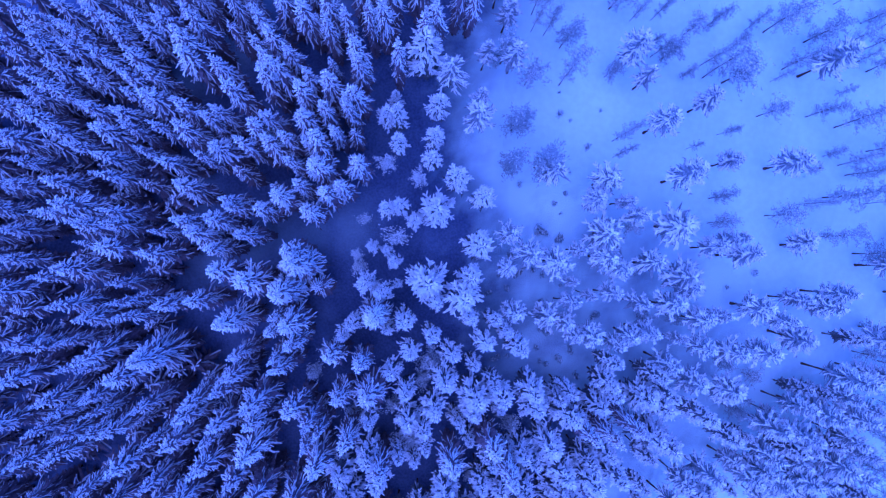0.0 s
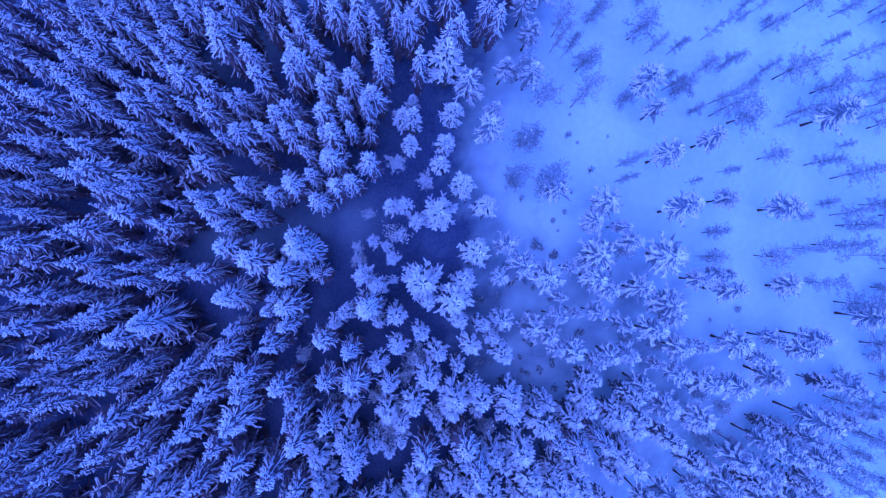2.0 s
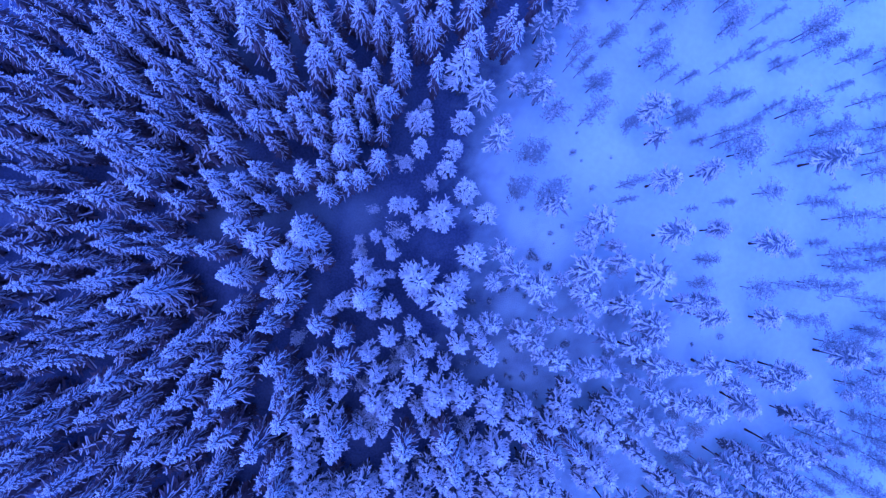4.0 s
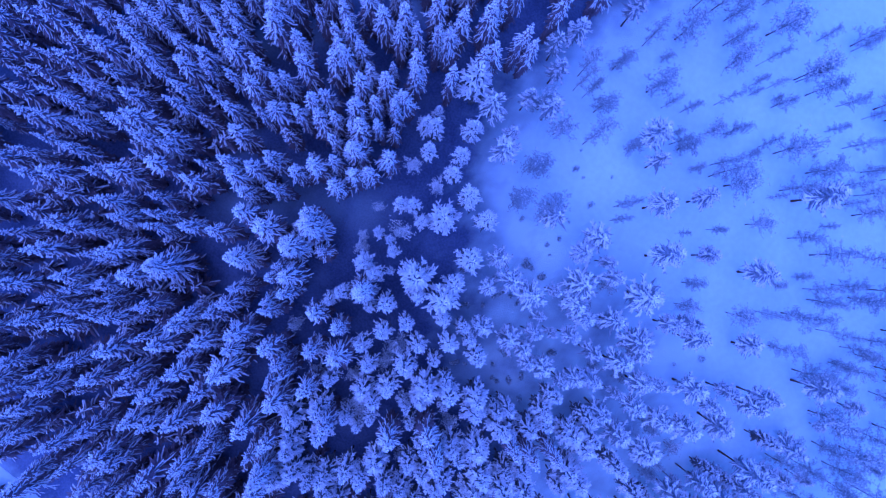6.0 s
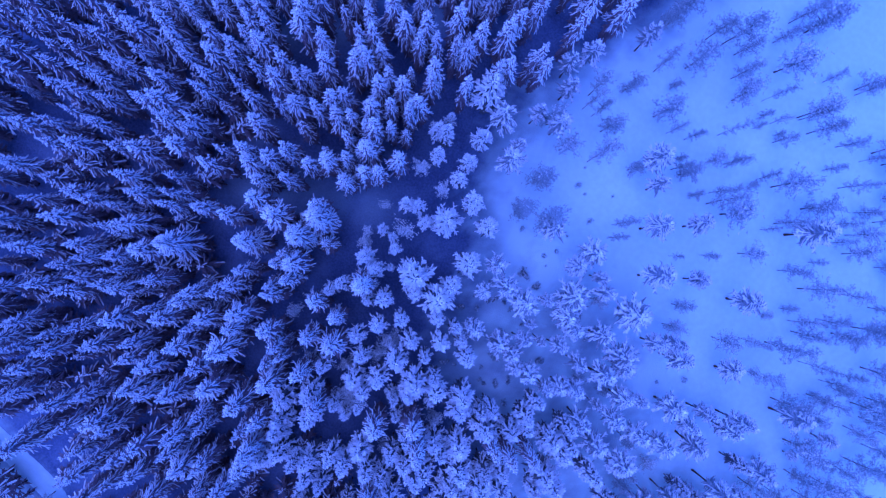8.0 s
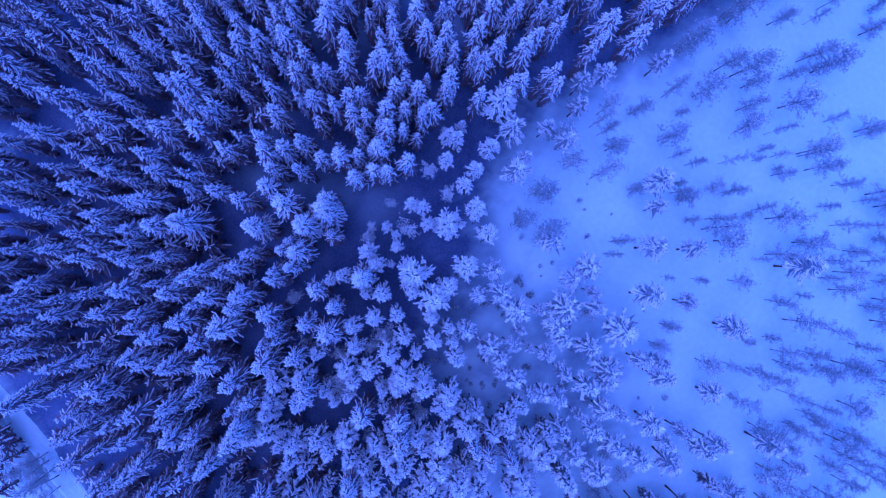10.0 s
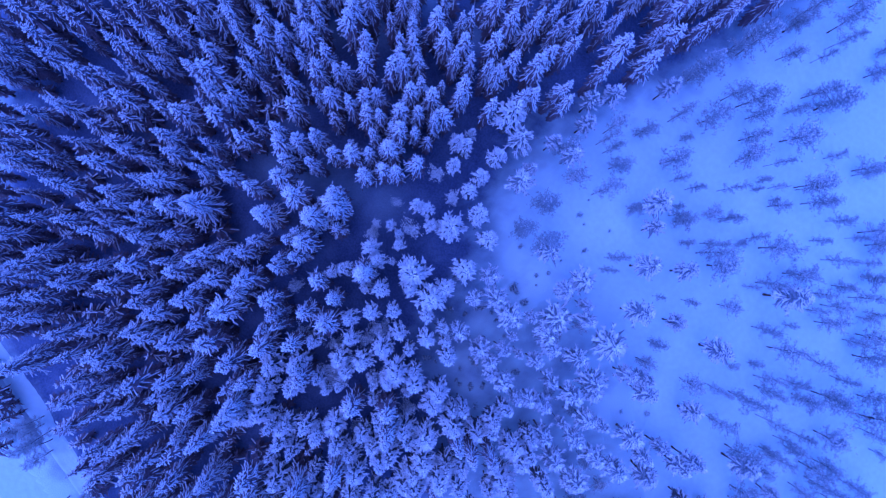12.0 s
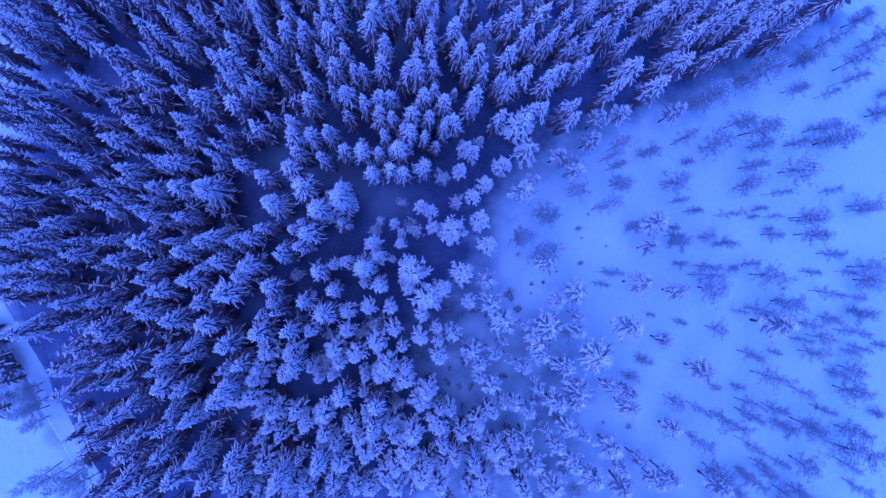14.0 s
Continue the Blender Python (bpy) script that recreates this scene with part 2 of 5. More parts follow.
def bough(green, snow, rng, start, az, elev, length, width, sag, twigs, snowy):
    """One branch: a needled bough that droops and lifts at its tip, with side twigs, and the thin ridge of snow along them."""
    d0 = way(az, elev)
    d1 = way(az + rng.uniform(-0.22, 0.22), elev - sag)
    d2 = way(az + rng.uniform(-0.3, 0.3), elev - 0.55 * sag)
    mid = start + d0 * length * 0.42
    far = mid + d1 * length * 0.34
    tip = far + d2 * length * 0.24
    down = Vector((0, 0, -0.45 * width))
    green.finger([start + down, mid + down, tip + down], [width * 0.8, width * 1.5, 0], 0.3, False)
    if rng.random() < snowy:
        w = width * rng.uniform(0.7, 1.1)
        end = far.lerp(tip, rng.uniform(0.8, 1.05))
        snow.finger([start.lerp(mid, 0.15), mid, far.lerp(end, 0.55), end], [w * 0.6, w * 0.95, w * 0.9, 0], 0.9, False)
    for k in range(twigs):
        u = 0.25 + 0.65 * (k + rng.uniform(0.1, 0.9)) / twigs
        s = start.lerp(mid, u * 2) if u < 0.5 else mid.lerp(tip, u * 2 - 1)
        sg = 1 if k % 2 else -1
        e = s + way(az + sg * rng.uniform(0.4, 0.75), elev - sag * 0.8 + rng.uniform(-0.2, 0.15)) * length * (0.56 - 0.3 * u) * rng.uniform(0.75, 1.3)
        green.finger([s + down, e + down], [width * 1.1, 0], 0.3, False)
        if rng.random() < snowy * 0.9:
            w = width * rng.uniform(0.5, 0.82)
            snow.finger([s, s.lerp(e, 0.72), e], [w * 0.8, w, 0], 0.9, False)


def trunk_soup(rng, height, r0, sides=7, bend=0.15):
    s = Soup()
    pts, rad = [], []
    ph = rng.uniform(0, 6.28)
    for i in range(9):
        u = i / 8
        pts.append(Vector((bend * math.sin(ph + 2.2 * u) * u, bend * math.cos(ph + 1.7 * u) * u, height * u - 0.3 * (i == 0))))
        rad.append(max(0.012, r0 * (1 - u) ** 0.8 * (1.35 if i == 0 else 1)))
    s.ring_tube(pts, rad, sides)
    return s, pts


def along(pts, z):
    for a, b in zip(pts, pts[1:]):
        if a.z <= z <= b.z:
            return a.lerp(b, (z - a.z) / max(1e-6, b.z - a.z))
    return pts[-1].copy()


def spruce_shape(rng, detail=0, snowy=0.95, broad=False):
    """Trunk, boughs and snow of a narrow spruce, 16 m high with a crown radius of about 1.9 m. detail: 0 full, 1 plainer, 2 slight."""
    tr, pts = trunk_soup(rng, 15.7, 0.18, 6 if detail == 0 else 4)
    green, snow = Soup(), Soup()
    z, top = 1.6, 15.9
    plump = 1.35 if broad else rng.uniform(1.5, 2.1)
    while z < top - 0.3:
        u = (top - z) / (top - 1.6)
        reach = (2.95 if broad else 2.15) * min(1.0, 0.12 + plump * u) * rng.uniform(0.86, 1.1)
        if u > 0.55:
            reach *= 1.0 - 0.95 * (u - 0.55)
        load = snowy * (1 if u < (0.6 if broad else 0.28) else max(0.08, 1 - 1.9 * (u - 0.28)))
        n = (5 if u < 0.05 else (8 if u < 0.55 else 6), 7 if u < 0.6 else 4, 4)[detail]
        n += 3 if broad and 0.05 < u < 0.6 else 0
        off = rng.uniform(0, 6.28)
        for k in range(n):
            az = off + 6.283 * k / n + rng.uniform(-0.28, 0.28) * (0.5 if broad else 1)
            elev = 0.8 - 1.1 * min(1, u * 2.6) + rng.uniform(-0.18, 0.18)
            ln = reach * (rng.uniform(0.8, 1.12) if broad else rng.uniform(0.62, 1.28))
            tw = 0 if ln < 0.5 or u > 0.72 or detail == 2 else rng.choice((2, 3, 3, 4) if detail == 0 else (0, 1, 2))
            wd = (0.056 + 0.015 * ln) * (1, 1.1, 1.6)[detail]
            bough(green, snow, rng, along(pts, z + rng.uniform(-0.18, 0.18)), az, elev, ln, wd, 0.55, tw, load)
        for k in range((5, 4, 0)[detail] if u > 0.12 else 0):
            # inner shaded boughs that hold no snow
            az = off + 0.6 + 1.257 * k + rng.uniform(-0.3, 0.3)
            s = along(pts, z - 0.25)
            e = s + way(az, -0.4) * reach * rng.uniform(0.6, 0.98)
            green.finger([s, s.lerp(e, 0.55), e], [0.12, 0.34, 0], 0.25, False)
        z += (0.46 + 0.36 * u) * (1, 1.15, 2.0)[detail]
    for k in range(4):
        a = 1.57 * k + rng.uniform(-0.4, 0.4)
        bough(green, snow, rng, Vector((pts[-1].x, pts[-1].y, top - 0.35)), a, 1.1, 0.5, 0.08, 0.2, 0, 1)
    return tr, green, snow


def spruce(rng, name="spruce_tree", detail=0, snowy=0.95, broad=False):
    root = new(name)
    tr, green, snow = spruce_shape(rng, detail, snowy, broad)
    part("trunk", tr, SPRUCE_BARK, root, "straight grey-brown spruce trunk")
    part("crown", green, SPRUCE_GREEN, root, "dark green drooping spruce boughs")
    tagged(part("snow", snow, SNOW, root, "thick snow lying along the boughs"), kind="stuff")
    return root


def broad_spruce(rng):
    """An old spruce with long regular boughs, crown radius about 2.7 m."""
    return spruce(rng, "broad_spruce_tree", 0, 0.97, True)


def sapling(rng):
    """A slighter spruce of the understorey, with less snow."""
    return spruce(rng, "young_spruce", 1, 0.85)


def puffed(rng, name, base, label, green_material, dusting, fine):
    """A pine of 13 m whose upturned shoots end in fingers of snow; crown from base up, radius about 1.6 m."""
    root = new(name)
    tr, pts = trunk_soup(rng, 12.6, 0.105, 6)
    green, snow = Soup(), Soup()
    z, top = base, 12.9
    full = rng.uniform(0.75, 1.0)
    while z < top - 0.2:
        u = (top - z) / (top - 1.8)
        v = (top - z) / (top - base)
        reach = 1.75 * min(1.0, 0.16 + 1.55 * u ** full) * rng.uniform(0.85, 1.12)
        if v > 0.7:
            reach *= 1.0 - 1.2 * (v - 0.7)
        n = 6 if u < 0.1 or u > 0.6 else 7
        off = rng.uniform(0, 6.28)
        for k in range(n):
            az = off + 6.283 * k / n + rng.uniform(-0.3, 0.3)
            elev = 0.75 - 0.85 * min(1, u * 2.4) + rng.uniform(-0.15, 0.15)
            ln = reach * rng.uniform(0.62, 1.15)
            s = along(pts, z + rng.uniform(-0.2, 0.2))
            mid = s + way(az, elev) * ln * 0.55
            e = mid + way(az + rng.uniform(-0.25, 0.25), elev + 0.12) * ln * 0.45
            g = Vector((0, 0, -0.05))
            green.finger([s + g, mid + g, e + g], [0.08, 0.17, 0], 0.3, False)
            laden = u < 0.62 and rng.random() < dusting + 0.12
            w = rng.uniform(0.06, 0.088) * (0.78 if fine else 1)
            if laden or rng.random() < 0.4:
                snow.finger([s.lerp(mid, 0.35), mid, mid.lerp(e, 0.6), e], [w * 0.6, w, w * 0.95, 0], 0.8, False)
            for m in range((11 if fine else 7) if laden and ln > 0.8 else 5 if laden else 2):
                q = mid.lerp(e, rng.uniform(-0.25, 0.75))
                sg = 1 if m % 2 else -1
                f = q + way(az + sg * rng.uniform(0.35, 0.85), elev + rng.uniform(-0.1, 0.3)) * rng.uniform(0.28, 0.6) * (0.6 + 0.4 * min(1, ln)) * (0.75 if fine else 1)
                ww = w * rng.uniform(0.75, 1.0)
                green.finger([q + g, f + g], [ww * 1.3, 0], 0.35, False)
                if laden and rng.random() < dusting + 0.1:
                    snow.finger([q, q.lerp(f, 0.66), f], [ww * 0.8, ww, 0], 0.8, False)
        for k in range(4 if u > 0.18 and not fine else 0):
            # older needles in the shade of the shoots above, bare of snow
            s = along(pts, z - 0.3)
            e = s + way(off + 0.5 + 1.57 * k + rng.uniform(-0.3, 0.3), -0.25) * reach * rng.uniform(0.6, 0.95)
            green.finger([s, s.lerp(e, 0.55), e], [0.10, 0.27, 0], 0.25, False)
        z += 0.52 + 0.34 * u
    for k in range(3):
        bough(green, snow, rng, along(pts, top - 0.4), 2.1 * k + rng.uniform(-.3, .3), 1.0, 0.55, 0.10, 0.2, 0, 1)
    part("trunk", tr, PINE_BARK, root, "slender brown pine trunk")
    part("crown", green, green_material, root, label)
    tagged(part("snow", snow, SNOW, root, "plump fingers of snow on the shoots"), kind="stuff")
    return root


def young(rng):
    return puffed(rng, "snowy_pine_tree", rng.uniform(2.6, 4.6), "dense dark pine shoots", PINE_GREEN, 0.9, False)


def crowned(rng):
    return puffed(rng, "high_crowned_pine", rng.uniform(4.2, 5.8), "frosted pine shoots high on a bare trunk", DUSTED, 0.6, True)


def pine(rng, name="pine_tree", loads=(0.05, 0.10, 0.22)):
    """An open pine of 10 m: a bare trunk and an uneven frosted crown; crown radius about 1.5 m."""
    root = new(name)
    tr, pts = trunk_soup(rng, 9.6, 0.075, 5, bend=0.35)
    green, snow = Soup(), Soup()
    limbs = rng.randint(22, 29)
    low = rng.uniform(1.9, 3.8)
    laden = rng.choice(loads)
    for i in range(limbs):
        u = i / (limbs - 1)
        z = low + (9.4 - low) * u ** 0.9
        az = i * 2.4 + rng.uniform(-0.7, 0.7)
        reach = 1.5 * (0.35 + 0.75 * math.sin(math.pi * min(1, 0.22 + 0.70 * u))) * rng.uniform(0.3, 1.35)
        elev = -0.05 + 0.7 * u + rng.uniform(-0.2, 0.2)
        s = along(pts, z)
        e = s + way(az, elev) * reach
        tr.ring_tube([s, s.lerp(e, 0.55) + Vector((0, 0, -0.05)), e], [0.022, 0.015, 0.007], 3, False)
        for c in range(30 if reach > 1.0 else 19):
            q = s.lerp(e, rng.uniform(0.1, 1.05)) + Vector((rng.gauss(0, 0.24), rng.gauss(0, 0.24), rng.gauss(0, 0.16)))
            for k in range(3):
                d = way(k * 2.1 + rng.uniform(-0.8, 0.8), rng.uniform(-0.4, 0.8))
                ln = rng.uniform(0.14, 0.32)
                green.finger([q, q + d * ln], [0.040, 0], 0.6, False)
                if rng.random() < laden:
                    up = Vector((0, 0, 0.04))
                    snow.finger([q + up, q + up + d * ln], [0.06, 0], 0.7, False)
    part("trunk", tr, PINE_BARK, root, "thin bare pine trunk with short limbs")
    part("crown", green, FROSTED, root, "loose frosted tufts of pine needles")
    tagged(part("snow", snow, SNOW, root, "broken patches of snow on the tufts"), kind="stuff")
    return root


def shaded(rng):
    """A young pine under taller trees."""
    return pine(rng, "young_pine", (0.55, 0.75))


def bush(rng):
    root = new("bush")
    twig, snow, green = Soup(), Soup(), Soup()
    for i in range(14):
        d = way(i * 2.4, rng.uniform(0.5, 1.3))
        ln = rng.uniform(0.6, 1.05)
        e = d * ln
        twig.ring_tube([Vector((0, 0, -0.05)), e * 0.5, e], [0.02, 0.015, 0.006], 4)
        for k in range(4):
            dd = way(i * 2.4 + k * 1.7, rng.uniform(0, 0.8))
            q = e * rng.uniform(0.55, 1)
            green.finger([q, q + dd * 0.16, q + dd * 0.34], [0.03, 0.05, 0], 0.5, True)
            if rng.random() < 0.25:
                snow.finger([q + Vector((0, 0, .04)), q + dd * 0.16 + Vector((0, 0, .04)), q + dd * 0.3], [0.04, 0.07, 0], 0.7, False)
    part("stem", twig, TWIG_BARK, root)
    part("foliage", green, FROSTED, root, "frosted dark evergreen sprigs")
    tagged(part("snow", snow, SNOW, root, "flecks of snow on the sprigs"), kind="stuff")
    return root


def bare(rng):
    """A leafless birch of 12 m, its fine twigs furred with frost."""
    root = new("bare_tree")
    tr, pts = trunk_soup(rng, 12, 0.085, 5, bend=0.5)
    limb, tw = Soup(), Soup()
    for i in range(40):
        z = 3.4 + 8.3 * i / 39
        s = along(pts, z)
        az = i * 2.4 + rng.uniform(-.5, .5)
        ln = (2.3 - 1.5 * i / 39) * rng.uniform(0.6, 1.15)
        e = s + way(az, 0.8) * ln
        limb.ring_tube([s, s.lerp(e, 0.5) + Vector((0, 0, .12)), e], [0.016, 0.012, 0.004], 3)
        for k in range(64):
            q = s.lerp(e, rng.uniform(0.2, 1))
            f = q + way(az + rng.uniform(-1.6, 1.6), rng.uniform(-0.4, 1.0)) * rng.uniform(0.25, 0.7)
            tw.finger([q, f], [0.011, 0], 0.9, False)
    part("trunk", tr, BIRCH_BARK, root, "thin grey leafless trunk")
    part("limbs", limb, TWIG_BARK, root, "thin rising limbs white with frost")
    tagged(part("crown", tw, TWIG_BARK, root, "fine frosted twigs"), kind="stuff")
    return root


# kind: builder, variants, height, radius, group, category, labels for small, middling and large
KINDS = {
    "spruce": (spruce, 9, 16.0, 1.95, "spruces of the forest", "spruce tree", ("short narrow spruce with snow along every bough", "narrow dark spruce with drooping boughs loaded with snow", "tall broad spruce, its long boughs fanned out under snow")),
    "broad": (broad_spruce, 3, 16.0, 2.7, "spruces of the forest", "spruce tree", ("broad spruce with long snow-covered boughs spread like a star",) * 3),
    "young": (young, 7, 13.0, 1.65, "snow-capped pines of the thicket", "pine tree", ("small round pine tufted with thick snow", "dense round pine covered in plump snow", "tall full pine heavily capped with snow")),
    "mid": (crowned, 6, 13.0, 1.65, "high-crowned pines at the forest edge", "pine tree", ("small snow-topped pine on a thin bare trunk", "snow-topped pine with a dark bare trunk", "tall snow-topped pine with a long bare trunk")),
    "low": (sapling, 5, 16.0, 1.95, "young spruces in the gaps", "spruce tree", ("low young spruce in the shade of taller trees",) * 3),
    "pine": (pine, 9, 10.0, 1.6, "scattered pines on open snow", "pine tree", ("small open pine standing on bare snow", "thin-trunked open pine with little snow, on open snow", "tall bare-trunked pine with an uneven crown over open snow")),
    "shade": (shaded, 4, 10.0, 1.6, "young pines under taller trees", "pine tree", ("small frosted pine in the shade of taller trees",) * 3),
    "bush": (bush, 3, 1.25, 1.25, "bushes among the pines", "bush", ("low dark evergreen bush poking out of the snow",) * 3),
    "bare": (bare, 3, 12.0, 2.2, "bare trees by the lane", "bare tree", ("leafless frosted birch at the forest edge by the field",) * 3),
}
BUILT = {}
RNG = random.Random(11)


def plant(kind, spots):
    """Trees of one kind: x, y, height, crown radius."""
    build, variants, height, radius, group, category, labels = KINDS[kind]
    for x, y, h, r in spots:
        key = (kind, RNG.randrange(variants))
        turn = RNG.uniform(0, 6.28)
        size = Vector((r / radius, r / radius * RNG.uniform(0.92, 1.08), h / height))
        m = Matrix.Translation((x, y, ground_height(x, y))) @ Euler((RNG.gauss(0, 0.015), RNG.gauss(0, 0.015), turn)).to_matrix().to_4x4() @ Matrix.Diagonal((*size, 1))
        if key not in BUILT:
            ob = BUILT[key] = build(random.Random(100 + len(BUILT) * 7))
            ob.matrix_basis = m
        else:
            first = BUILT[key]
            ob = copy_thing(first, m @ Matrix.Diagonal((*[1 / s for s in first.scale], 1)))
        big = h / height + 0.6 * (r / radius - 1)
        tagged(ob, labels[0 if big < 0.92 else 1 if big < 1.1 else 2], category, group)


def stand(name, spots, detail, snowy, label):
    """Spruces too far out or too hidden to tell apart singly, as one object of stuff."""
    shapes = []
    for k in range(5):
        rng = random.Random(300 + 10 * detail + k)
        shapes.append([(np.array([tuple(p) for p in s.v]), s.f) for s in spruce_shape(rng, detail, snowy)])
    points, loops, starts, mats = [], [], [], []
    count = offset = 0
    for x, y, h, r in spots:
        m = np.array(Matrix.Translation((x, y, ground_height(x, y))) @ Matrix.Rotation(RNG.uniform(0, 6.28), 4, "Z") @ Matrix.Diagonal((r / 1.95, r / 1.95, h / 16.0, 1)))
        for slot, (co, faces) in enumerate(shapes[RNG.randrange(len(shapes))]):
            size = np.array([len(f) for f in faces], dtype=np.int32)
            points.append(co @ m[:3, :3].T + m[:3, 3])
            loops.append(np.concatenate([np.array(f, dtype=np.int32) for f in faces]) + count)
            starts.append(np.cumsum(size) - size + offset)
            mats.append(np.full(len(faces), slot, dtype=np.int32))
            count += len(co)
            offset += int(size.sum())
    me = bpy.data.meshes.new(name)
    points, loops, starts, mats = (np.concatenate(a) for a in (points, loops, starts, mats))
    me.vertices.add(len(points))
    me.vertices.foreach_set("co", points.ravel())
    me.loops.add(len(loops))
    me.loops.foreach_set("vertex_index", loops)
    me.polygons.add(len(starts))
    me.polygons.foreach_set("loop_start", starts.astype(np.int32))
    me.polygons.foreach_set("material_index", mats)
    me.polygons.foreach_set("use_smooth", np.ones(len(starts), dtype=bool))
    for material in (SPRUCE_BARK, SPRUCE_GREEN, SNOW):
        me.materials.append(material)
    me.update(calc_edges=True)
    return tagged(new(name, me), label, "spruce forest", kind="stuff")


FAR, UNDER = [], []
plant("spruce", [
    (-34.8, -35.2, 18.1, 1.39), (-31.4, -39.3, 18.3, 1.85), (-31.1, -37.2, 16.9, 1.31), (-27.6, -35.2, 17.3, 1.21), (-25.2, -37.2, 16.3, 1.03), (-25.0, -40.2, 16.4, 1.22),
    (-24.2, -39.1, 18.2, 1.20), (-23.4, -42.2, 16.4, 1.41), (-23.0, -36.7, 17.4, 1.21), (-21.1, -36.9, 16.8, 1.59), (-21.0, -39.2, 17.5, 1.21), (-19.0, -42.9, 17.4, 1.30),
    (-18.6, -37.2, 17.8, 1.39), (-18.0, -42.7, 16.6, 1.41), (-17.2, -45.3, 16.8, 1.31), (-17.1, -40.8, 17.2, 1.31), (-16.4, -38.9, 18.1, 1.67), (-15.0, -42.9, 16.6, 1.50),
    (-13.4, -40.5, 17.7, 1.39), (-11.9, -36.4, 16.4, 1.22), (-11.2, -45.0, 18.1, 1.39), (-10.2, -41.1, 17.6, 1.58), (-9.7, -45.0, 17.4, 1.58), (-7.1, -42.2, 17.5, 1.67),
])
plant("spruce", [
    (-3.6, -41.2, 16.8, 1.68), (-2.5, -36.3, 17.5, 1.77), (-1.6, -38.2, 17.5, 1.77), (0.1, -38.4, 16.8, 1.40), (2.8, -35.8, 18.3, 1.57), (7.5, -35.5, 16.1, 1.65),
    (-41.2, -27.7, 17.9, 1.11), (-39.9, -24.5, 17.6, 1.21), (-37.9, -30.4, 18.0, 1.30), (-37.7, -31.5, 18.3, 1.20), (-37.3, -29.5, 17.0, 1.31), (-37.1, -27.1, 17.2, 1.21),
    (-36.1, -22.6, 17.7, 1.30), (-35.9, -33.2, 17.6, 1.30), (-35.2, -29.5, 18.2, 1.11), (-34.3, -32.1, 16.6, 1.41), (-33.8, -34.2, 17.1, 1.12), (-33.0, -27.2, 17.8, 1.11),
    (-32.9, -21.7, 17.6, 1.39), (-32.4, -28.9, 17.5, 1.30), (-30.4, -24.5, 17.6, 1.21), (-29.8, -34.0, 17.3, 1.30), (-28.3, -26.3, 17.4, 1.49), (-27.8, -22.8, 18.0, 1.85),
])
plant("spruce", [
    (-27.1, -31.1, 17.1, 1.21), (-24.7, -34.0, 17.3, 1.68), (-24.4, -24.2, 18.2, 1.29), (-24.2, -25.9, 17.8, 1.39), (-23.6, -34.0, 16.5, 1.41), (-22.7, -29.3, 17.5, 1.39),
    (-21.6, -26.0, 19.1, 1.56), (-21.0, -28.5, 17.9, 1.20), (-19.5, -22.7, 19.2, 1.46), (-18.5, -27.4, 18.5, 1.57), (-17.6, -23.9, 17.8, 1.58), (-16.8, -31.5, 19.0, 1.38),
    (-16.0, -32.9, 17.8, 1.21), (-15.6, -28.2, 17.9, 1.30), (-15.0, -34.8, 16.9, 1.87), (-14.9, -25.5, 18.2, 1.85), (-14.0, -29.5, 18.9, 1.01), (-12.6, -33.2, 18.5, 1.38),
    (-11.9, -26.4, 18.9, 1.84), (-10.1, -28.2, 17.8, 1.30), (-10.1, -22.7, 18.6, 1.75), (-9.1, -26.7, 18.1, 1.39), (-8.6, -32.4, 18.0, 1.57), (-4.0, -23.2, 19.2, 1.46),
])
plant("spruce", [
    (2.9, -23.0, 17.9, 1.67), (6.5, -21.3, 17.7, 1.67), (-53.5, -9.3, 17.5, 1.39), (-52.5, -12.7, 17.9, 1.20), (-52.4, -10.5, 17.8, 1.39), (-49.6, -17.4, 16.9, 1.40),
    (-47.9, -8.0, 17.8, 1.30), (-47.1, -14.4, 16.6, 1.13), (-46.9, -19.0, 18.2, 1.20), (-45.7, -20.4, 17.4, 1.21), (-44.6, -12.3, 17.5, 1.12), (-44.2, -7.1, 18.1, 1.39),
    (-43.8, -11.8, 16.3, 1.22), (-43.1, -17.7, 16.7, 1.03), (-42.2, -20.0, 16.9, 0.94), (-40.9, -8.2, 17.2, 1.17), (-40.5, -14.2, 16.8, 0.84), (-38.9, -7.3, 16.8, 1.40),
    (-38.8, -19.8, 17.7, 1.58), (-37.2, -12.3, 16.7, 1.59), (-37.0, -14.5, 18.2, 1.66), (-34.8, -12.3, 17.6, 1.21), (-34.7, -19.9, 17.8, 1.02), (-33.8, -16.7, 17.6, 1.39),
])
